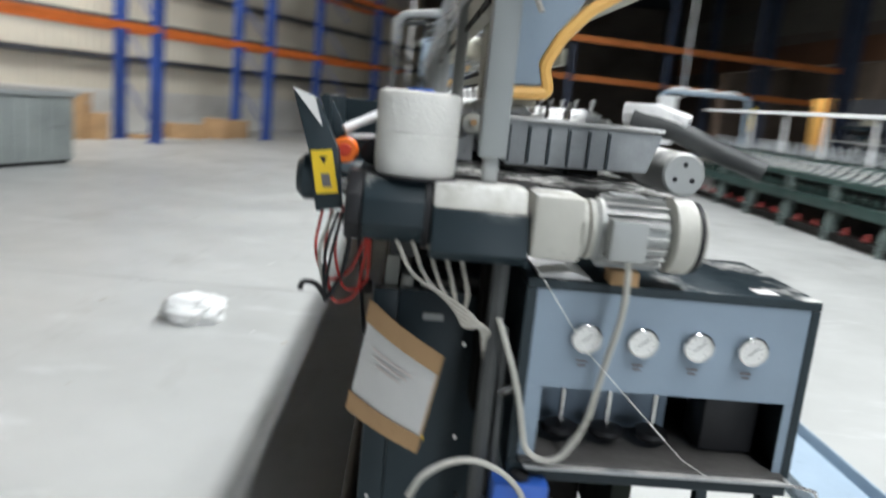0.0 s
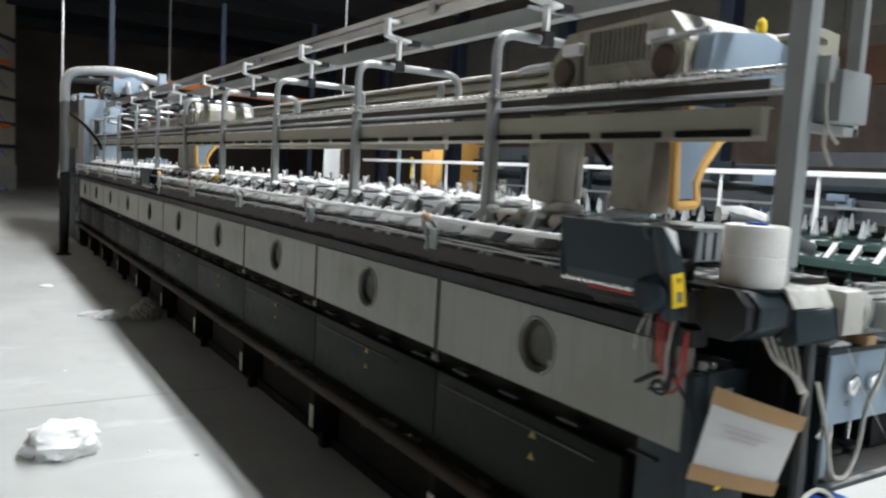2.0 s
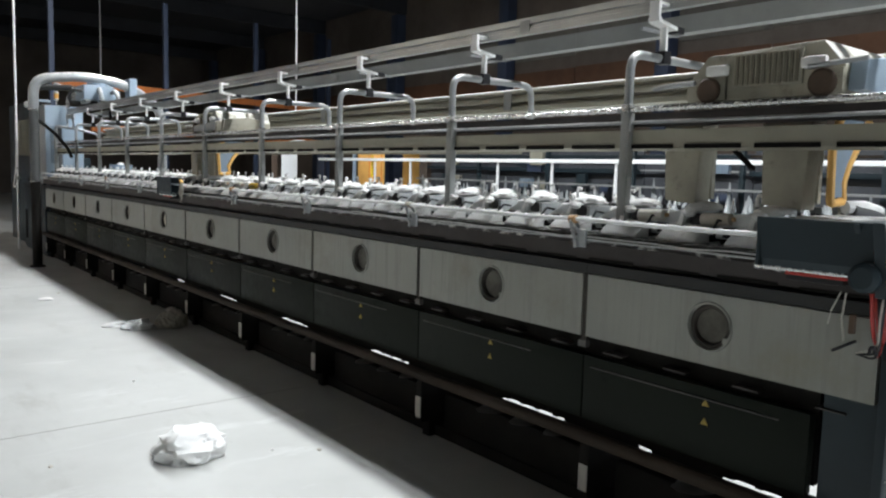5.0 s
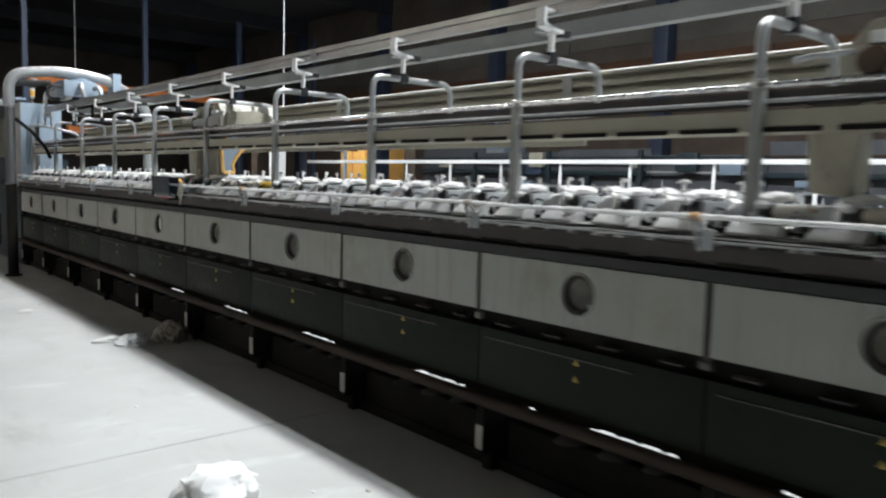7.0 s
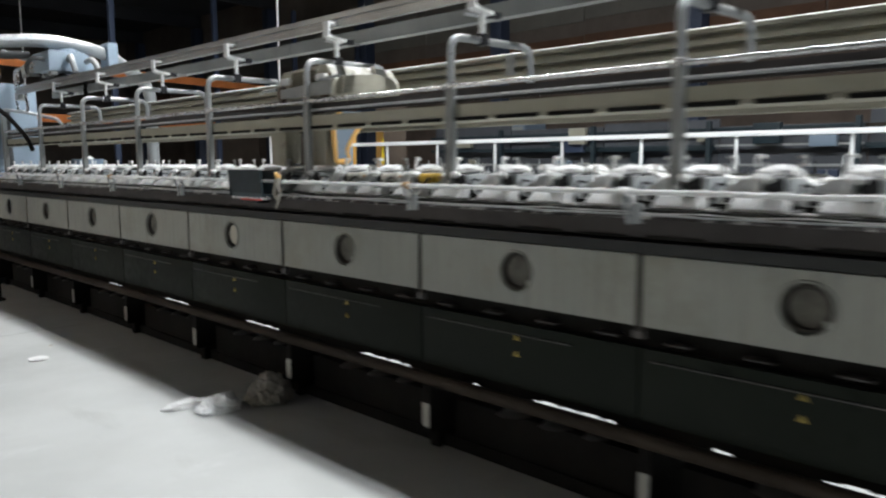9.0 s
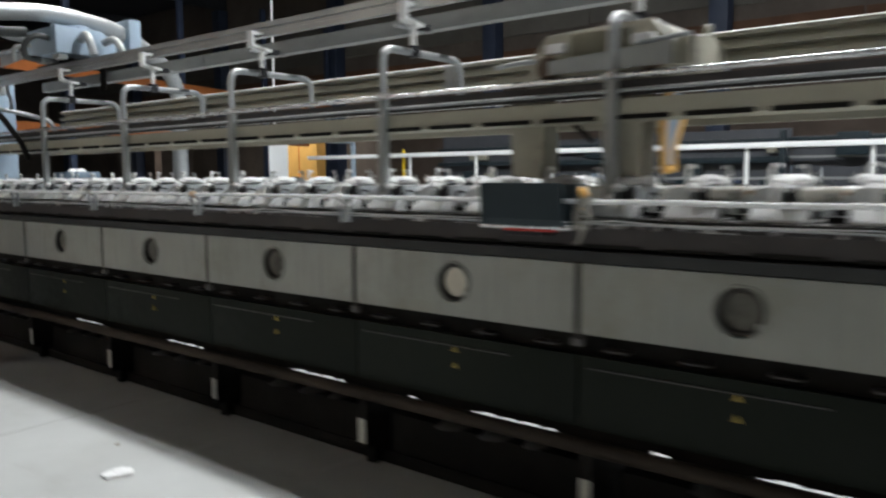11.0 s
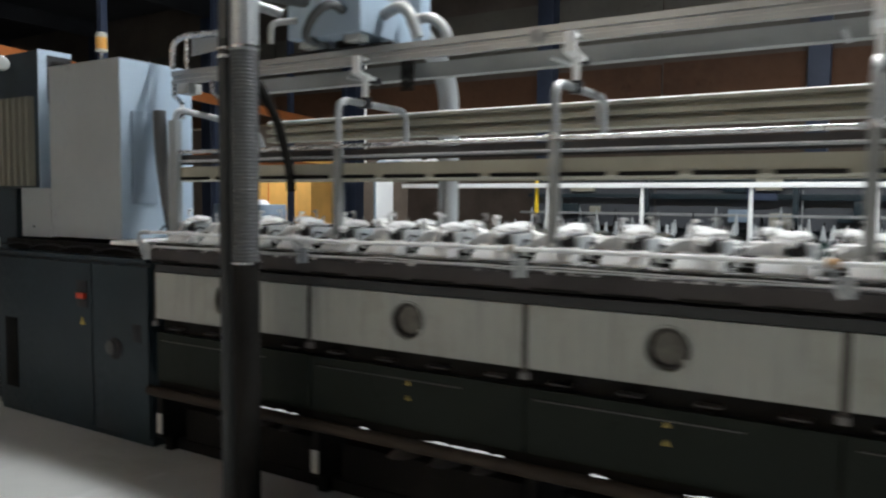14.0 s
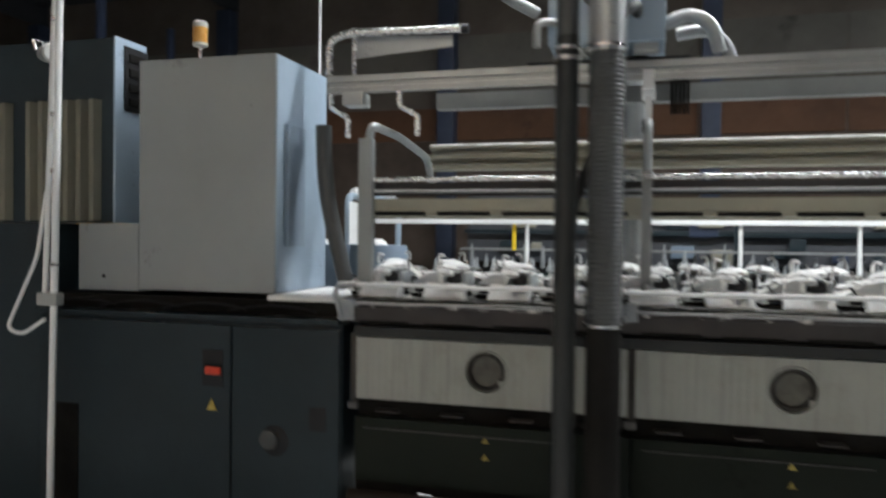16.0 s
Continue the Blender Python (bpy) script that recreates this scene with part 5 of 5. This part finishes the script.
part("bracket_plate", box(1.962, 1.985, 14.86, 14.945, 1.27, 1.37, 0.005), LINTGREY, eb)
solo("deck_end_plate", box(2.02, 2.75, 14.95, 15.36, 1.346, 1.372, 0.004), LINTWHITE, "pale dusty end plate of the deck", "plate")

up = thing("inverter_cabinet", (2.4, 15.95, 1.35), "light grey steel cabinet, one side tinted for daylight", "cabinet")
part("body", box(2.117, 2.74, 15.37, 16.20, 1.372, 2.63, 0.004), GREYCAB, up, "light grey sheet body")
# bluish daylight on this end is put into the sheet's colour
part("side_sheet", box(2.122, 2.735, 15.362, 15.368, 1.376, 2.626, 0.002), PALEBLUE, up, "side sheet tinted pale blue for daylight")
part("step_box", box(2.117, 2.74, 16.203, 16.60, 1.36, 1.735, 0.004), GREYCAB, up)
part("lock", turned((2.116, 16.43, 1.44), (-1, 0, 0), [(0, 0.012), (0.004, 0.01)], 12), BLACK, up)
part("hose_mount", box(2.20, 2.40, 15.335, 15.36, 1.62, 2.27, 0.004), BLUEGREY, up, "blue-grey hose plate")
part("drain_hose", tube(rounded([(2.30, 15.18, 2.27), (2.30, 15.17, 1.95), (2.29, 15.09, 1.62), (2.29, 15.03, 1.40)], 0.15), 0.043, 14), HOSE, up, "grey corrugated hose")
bc = thing("signal_beacon", (2.45, 16.04, 2.63), "amber signal beacon on the grey cabinet", "beacon")
part("stalk", cyl((2.45, 16.04, 2.63), (2.45, 16.04, 2.78), 0.012, 10), LIGHTSTEEL, bc)
part("lens", turned((2.45, 16.04, 2.78), (0, 0, 1), [(0, 0.03), (0.005, 0.044), (0.02, 0.044)], 20), CREAM, bc)
part("lens", turned((2.45, 16.04, 2.80), (0, 0, 1), [(0, 0.042), (0.09, 0.042)], 20), AMBERLENS, bc, "amber lens")
part("cap", turned((2.45, 16.04, 2.89), (0, 0, 1), [(0, 0.043), (0.03, 0.042), (0.038, 0.03)], 20), CREAM, bc)

lv = thing("filter_cabinet", (2.7, 17.3, 0), "dark filter cabinet with beige louvred front", "cabinet")
part("body", box(2.18, 3.2, 16.79, 19.2, 0.0, 1.735, 0.004), DARKTEAL, lv)
part("upper_body", box(2.18, 2.42, 16.40, 19.2, 1.74, 2.79, 0.004), DARKTEAL, lv)
# same pale blue daylight tint on this cabinet's end
part("side_sheet", box(2.15, 2.42, 16.385, 16.398, 1.738, 2.79, 0.002), PALEBLUE, lv, "side sheet tinted pale blue for daylight")
part("fuse_strip", box(2.22, 2.42, 16.375, 16.384, 2.38, 2.75, 0.003), BLACK, lv)
for i in range(4):
    part("fuse", box(2.25, 2.39, 16.366, 16.3745, 2.41 + 0.085 * i, 2.455 + 0.085 * i, 0.003), SOOTSHADE, lv)
for p in range(3):
    for i in range(6):
        y = 16.50 + p * 0.62 + i * 0.088
        part("louvre", prism([(2.178, y), (2.135, y + 0.02), (2.135, y + 0.05), (2.178, y + 0.08)], "z", 1.75, 2.44), LOUVRE, lv, smooth=False)
part("spotlight", turned((2.12, 16.86, 2.70), (-0.3, -0.9, 0.0), [(0, 0.03), (0.05, 0.05), (0.10, 0.055), (0.11, 0.045)], 16), MOTORGREY, lv, "small grey lamp head")
part("lamp_arm", tube([(2.18, 16.9, 2.78), (2.10, 16.9, 2.78), (2.1, 16.88, 2.72)], 0.012, 8), LIGHTSTEEL, lv)
pole = thing("conduit_pole", (1.87, 16.5, 0), "pair of tall pale conduit pipes with a loose cable", "conduit")
part("pipe", tube([(1.86, 16.56, 0.0), (1.865, 16.5, 3.0), (1.87, 16.42, 7.5)], 0.019, 10), WHITEPAINT, pole)
part("pipe", tube([(1.87, 16.60, 1.3), (1.875, 16.54, 3.0), (1.88, 16.46, 7.5)], 0.015, 10), WHITEPAINT, pole)
part("coupling", box(1.84, 1.90, 16.50, 16.63, 1.29, 1.36, 0.01), MOTORGREY, pole)
part("loose_cable", tube(rounded([(1.86, 16.58, 1.9), (1.86, 16.64, 1.55), (1.84, 16.82, 1.16), (1.84, 16.72, 1.13), (1.85, 16.58, 1.22)], 0.06), 0.011, 8), WHITEPAINT, pole)
for z in (1.5, 2.0, 2.3, 2.8):
    part("band", turned((1.865, 16.53, z), (0, 0, 1), [(0, 0.024), (0.02, 0.024)], 12), LIGHTSTEEL, pole)
for i, (y, x) in enumerate(((15.25, 3.35), (15.65, 3.45))):
    d = thing("blue_drum", (x, y, 0), "dark blue plastic drum behind the machine", "drum", "drums behind the machine")
    part("drum_body", turned((x, y, 0), (0, 0, 1), [(0, 0.2), (0.02, 0.21), (0.8, 0.215), (0.82, 0.2), (1.56, 0.2), (1.62, 0.19)], 24), BLUECAB, d)
    part("lint", turned((x, y, 1.62), (0, 0, 1), [(0, 0.06), (0.02, 0.05), (0.04, 0.02)], 12), LINTWHITE, d)

# ---- on the floor ----


def crumpled(x, y, sx, sy, sz, seed, name, material, label, category, rough=1.0):
    bm = bmesh.new()
    bmesh.ops.create_icosphere(bm, subdivisions=4, radius=1.0)
    rng = Vector((seed * 3.1, seed * 1.7, seed * 0.9))
    for v in bm.verts:
        p = v.co.copy()
        d = 1 + 0.38 * noise.noise(p * 1.7 + rng) + rough * (0.38 * abs(noise.noise(p * 3.1 + rng)) + 0.20 * abs(noise.noise(p * 6.5 + rng)))
        q = p * d
        v.co = (x + q.x * sx, y + q.y * sy, max(0.0, (q.z + 0.35) * sz))
    return solo(name, bm, material, label, category, smooth=rough < 1)


crumpled(0.74, 4.70, 0.17, 0.155, 0.115, 3, "plastic_bag", PLASTICBAG, "crumpled white plastic bag on the concrete floor", "bag", 0.85)
crumpled(1.53, 8.30, 0.12, 0.10, 0.06, 5, "rag", WHITEPAINT, "crumpled white rag on the floor", "rag")
crumpled(1.41, 8.50, 0.13, 0.05, 0.03, 9, "rag", PLASTICBAG, "crumpled white rag on the floor", "rag")
crumpled(1.84, 8.20, 0.13, 0.10, 0.13, 7, "rag", RAG, "dirty brown rag beside the machine", "rag")
crumpled(1.12, 10.45, 0.07, 0.05, 0.02, 11, "paper_scrap", PAPER, "small white paper scrap on the floor", "paper scrap")
rng = random.Random(5)
for i in range(26):
    x, y = rng.uniform(-1.2, 1.5), rng.uniform(2.0, 14.0)
    s = rng.uniform(0.008, 0.018)
    solo("floor_crumb", turned((x, y, 0), (0, 0, 1), [(0, s), (s * 0.5, s * 0.8), (s * 0.7, s * 0.2)], 7), RAG if i % 3 else PAPER, "small crumb of dirt on the floor", "dirt", "crumbs on the floor")
jt = box(-8, 1.9, 5.56, 5.566, 0.0005, 0.0015)
for y in (11.6, 17.6, -0.5):
    box(-8, 1.9, y, y + 0.006, 0.0005, 0.0015, bm=jt)
solo("floor_joint", jt, JOINT, "thin sawn joints in the concrete floor", "floor joint", kind="structure", smooth=False)

# ---- green spinning frames beyond ----
SG = 1.38


def green_section(x, y, stand=True):
    t = thing("green_frame", (x + 0.5, y, 0), "green spinning frame section with grey spindle arms", "spinning frame", "green spinning frames")
    leg = prism([(x - 0.02, 0), (x + 0.16, 0), (x + 0.14, 0.25), (x + 0.22, 0.5), (x + 0.12, 0.85), (x + 0.02, 0.85), (x + 0.06, 0.5), (x + 0.0, 0.25)], "y", y - 0.05, y + 0.05, 0.006)
    part("leg", leg, PALEGREEN, t, "pale green cast leg")
    part("base_rail", box(x + 0.02, x + 0.12, y, y + SG, 0.03, 0.14, 0.006), SOOTSHADE, t)
    part("spindle_rail", box(x + 0.0, x + 0.14, y, y + SG, 0.46, 0.62, 0.006), GREEN, t, "dark green spindle rail")
    part("ring_rail", prism([(x + 0.04, 0.84), (x + 0.22, 0.80), (x + 0.30, 0.93), (x + 0.20, 1.0), (x + 0.04, 0.92)], "y", y, y + SG), GREEN, t)
    part("top_rail", prism([(x + 0.24, 1.06), (x + 0.46, 1.10), (x + 0.46, 1.16), (x + 0.24, 1.12)], "y", y, y + SG), GREEN, t)
    part("inner_wall", box(x + 0.44, x + 0.50, y, y + SG, 0.1, 1.05), SOOTSHADE, t, smooth=False)
    for j in range(5):
        c = y + 0.14 + j * SG / 5
        part("spindle_cup", turned((x + 0.10, c, 0.62), (0, 0, 1), [(0, 0.03), (0.03, 0.045), (0.10, 0.045), (0.12, 0.02), (0.2, 0.012)], 10), GREEN, t)
        part("draft_arm", prism([(x + 0.06, 0.95), (x + 0.10, 0.93), (x + 0.28, 1.05), (x + 0.30, 1.13), (x + 0.24, 1.12), (x + 0.18, 1.05)], "y", c - 0.035, c + 0.035, 0.005), LINTGREY, t, "grey dusty draft arm")
        part("roving_peg", turned((x + 0.36, c + 0.05, 1.16), (0, 0, 1), [(0, 0.03), (0.03, 0.05), (0.10, 0.03), (0.22, 0.012)], 8), LINTGREY, t)
        if j % 2:
            part("red_cap", turned((x + 0.07, c, 0.16), (0, 0, 1), [(0, 0.04), (0.06, 0.035), (0.11, 0.012)], 8), DULLRED, t, "red plastic cap")
    if stand:
        part("stand", tube([(x + 0.50, y + 0.02, 1.05), (x + 0.50, y + 0.02, 1.87)], lambda u: 0.035 - 0.012 * u, 8), WHITEPAINT, t, "white tapered stand")
    return t


g0 = green_section(8.4, 1.32)
for k in range(1, 11):
    copy_thing(g0, pose(8.9, 1.32 + SG * k, 0))
g1 = green_section(8.4, 1.32, False)
g1.matrix_basis = pose(9.55, 2.70, 0, 0, 0, 180)
for k in range(1, 11):
    copy_thing(g1, pose(9.55, 2.70 + SG * k, 0, 0, 0, 180))
rail = thing("light_rail", (8.9, 9.9, 1.86), "long white enamelled lamp rail on stands", "rail")
for i in range(9):
    part("length", box(8.84, 8.97, 0.2 + 1.94 * i + 0.002, 0.2 + 1.94 * (i + 1) - 0.002, 1.86, 1.925, 0.008), WHITEPAINT, rail)
    if i:
        part("joint_sleeve", box(8.834, 8.976, 0.14 + 1.94 * i, 0.26 + 1.94 * i, 1.875, 1.91, 0.003), WHITEPAINT, rail)
solo("yellow_tube", turned((8.95, 15.33, 1.5), (0, 0, 1), [(0, 0.03), (0.45, 0.026), (0.5, 0.01)], 10), YELLOW, "yellow plastic tube hanging by the green frames", "tube")
fr = thing("portal_frame", (8.7, 17.3, 0), "pale steel portal hung with lint at the frame end", "frame")
part("stile", tube(rounded([(7.70, 17.3, 0.0), (7.70, 17.3, 2.2), (9.70, 17.3, 2.22), (9.70, 17.3, 0.0)], 0.12), 0.05, 10), PALEBLUE, fr)
part("lint_top", tube([(7.85 + 0.18 * i, 17.3, 2.26 + 0.02 * (i % 3)) for i in range(10)], lambda u: 0.045 + 0.012 * math.sin(17 * u), 8), LINTWHITE, fr, "thick white lint")
part("hung_sheet", box(7.60, 8.02, 17.24, 17.25, 1.0, 2.12, 0.002), WHITEPAINT, fr, "white hung sheet")
for i, (x, y, w, z0, h, m) in enumerate(((13.2, 15.2, 1.6, 0, 2.45, BLUECAB), (13.4, 11.8, 1.4, 0, 2.0, DARKTEAL), (13.2, 8.6, 2.2, 0, 1.7, BLUECAB), (13.6, 5.2, 1.8, 0, 1.9, DARKTEAL), (13.0, 1.8, 2.0, 0, 1.6, GREYCAB))):
    c = thing("machine_cabinet", (x, y, 0), "slate and grey machine cabinet in the far aisle", "cabinet", "cabinets of the far aisle")
    part("body", box(x, x + 0.8, y, y + w, z0, h, 0.01), m, c)
    part("door", box(x - 0.015, x - 0.001, y + 0.05, y + w * 0.55, 0.3, h - 0.1, 0.004), GREYCAB if m is not GREYCAB else BLUECAB, c)
    part("panel", box(x - 0.02, x - 0.001, y + w * 0.62, y + w - 0.08, h - 0.75, h - 0.2, 0.004), BLACK, c)


def far_frame(y, seed):
    rng = random.Random(seed)
    t = thing("grey_frame", (11.5, y, 0), "dusty dark machine frame in the far aisle", "machine frame", "dark frames of the far aisle")
    part("base", box(11.2, 11.8, y, y + 2.3, 0.1, 0.95, 0.01), SOOTSHADE, t)
    part("rail", box(11.25, 11.35, y, y + 2.3, 1.45, 1.49, 0.005), POST, t)
    part("stile", box(11.45, 11.53, y + 0.02, y + 0.1, 0.0, 2.2, 0.005), DARKTEAL, t)
    # dark sheet added to keep the lit brown wall out of sight
    part("back_board", box(11.74, 11.78, y, y + 2.28, 0.96, 2.1 + rng.uniform(0, 0.35), 0.004), GIRT, t, "added dark grey sheet hiding the wall behind", smooth=False)
    for z in (1.18, 1.74, 2.02):
        part("creel_rail", box(11.6, 11.65, y, y + 2.3, z + rng.uniform(-0.04, 0.04), z + 0.07, 0.004), rng.choice((DARKTEAL, POST, BROWNRAIL)), t)
    for j in range(5):
        c, w, z, h = rng.uniform(0.05, 1.9), rng.uniform(0.12, 0.45), rng.uniform(1.1, 1.9), rng.uniform(0.1, 0.35)
        part("drive_box", box(11.50 + 0.03 * j, 11.53 + 0.03 * j + 0.08, y + c, y + c + w, z, z + h, 0.01), rng.choice((BLUECAB, BLACK, DARKTEAL, DARKTEAL, COLUMN, BEAM)), t)
    for j in range(14):
        h = rng.uniform(0.12, 0.5)
        part("bobbin_peg", turned((11.3 + rng.uniform(-0.05, 0.15), y + 0.08 + j * 0.158 + rng.uniform(-0.04, 0.04), 0.955 + 0.2 * (j % 2)), (0, 0, 1), [(0, 0.03), (0.02, 0.045), (h * 0.6, 0.03), (h, 0.01)], 7), LINTGREY if j % 3 else BLACK, t)


for k in range(7):
    far_frame(0.6 + 2.3 * k, 40 + k)

# amber store cabinet and orange steelwork far back
am = thing("amber_cabinet", (19.2, 29.7, 0), "large amber painted steel cabinet far back in the bay", "cabinet")
part("body", box(18.6, 20.0, 28.2, 31.2, 0.4, 3.05, 0.01), AMBER, am)
for y in (29.2, 30.2):
    part("door_edge", box(18.585, 18.598, y - 0.02, y + 0.02, 0.5, 3.0), ORANGE, am)
part("base", box(18.75, 19.85, 28.35, 31.05, 0.0, 0.4), SOOTSHADE, am)
for i, (a, b) in enumerate((((3.4, 20.9, 3.6), (15.4, 24.0, 3.6)), ((4.5, 21.9, 2.55), (15.0, 24.6, 2.55)))):
    A, B = Vector(a), Vector(b)
    d = (B - A).normalized()
    nrm = Vector((-d.y, d.x, 0)) * 0.05
    bm = bmesh.new()
    v = [bm.verts.new(p + nrm * s + Vector((0, 0, h))) for p in (A, B) for s in (-1, 1) for h in (-0.09, 0.09)]
    for f in ((0, 1, 3, 2), (4, 6, 7, 5), (0, 4, 5, 1), (2, 3, 7, 6), (0, 2, 6, 4), (1, 5, 7, 3)):
        bm.faces.new([v[k] for k in f])
    solo("rack_beam", bm, DULLORANGE, "long orange steel rack beam across the hall end", "rack beam", "beams at the hall end", smooth=False)
for k in range(5):
    p = Vector((3.4, 20.9, 0)).lerp(Vector((15.4, 24.0, 0)), k / 4)
    solo("rack_upright", box(p.x - 0.06, p.x + 0.06, p.y + 0.07, p.y + 0.19, 0, 6.0, 0.006), COLUMN, "dark blue steel rack upright at the hall end", "upright", "uprights at the hall end")
for x, y, z0 in ((8.4, 18.05, 2.1), (0.4, 27.0, 0.0), (6.2, 27.5, 2.6)):
    solo("hanging_rod", cyl((x, y, z0), (x, y, 7.99), 0.02, 8), WHITEPAINT if z0 > 2.3 or x > 8 else COLUMN, "thin rod hanging from the roof", "rod", "rods from the roof")
for x, y in ((10.5, 15.0), (10.8, 18.5), (9.5, 24)):
    lamp = thing("strip_lamp", (x, y, 7.2), "unlit pale strip lamp under the roof", "strip lamp", "strip lamps under the roof")
    part("tray", box(x - 0.08, x + 0.08, y - 0.75, y + 0.75, 7.3, 7.36, 0.004), CREAMSHEET, lamp)
    part("tube", cyl((x, y - 0.7, 7.27), (x, y + 0.7, 7.27), 0.018, 8), WHITEPAINT, lamp)
    for d in (-0.5, 0.5):
        part("hanger", cyl((x, y + d, 7.36), (x, y + d, 7.99), 0.006, 6), SOOTSHADE, lamp)
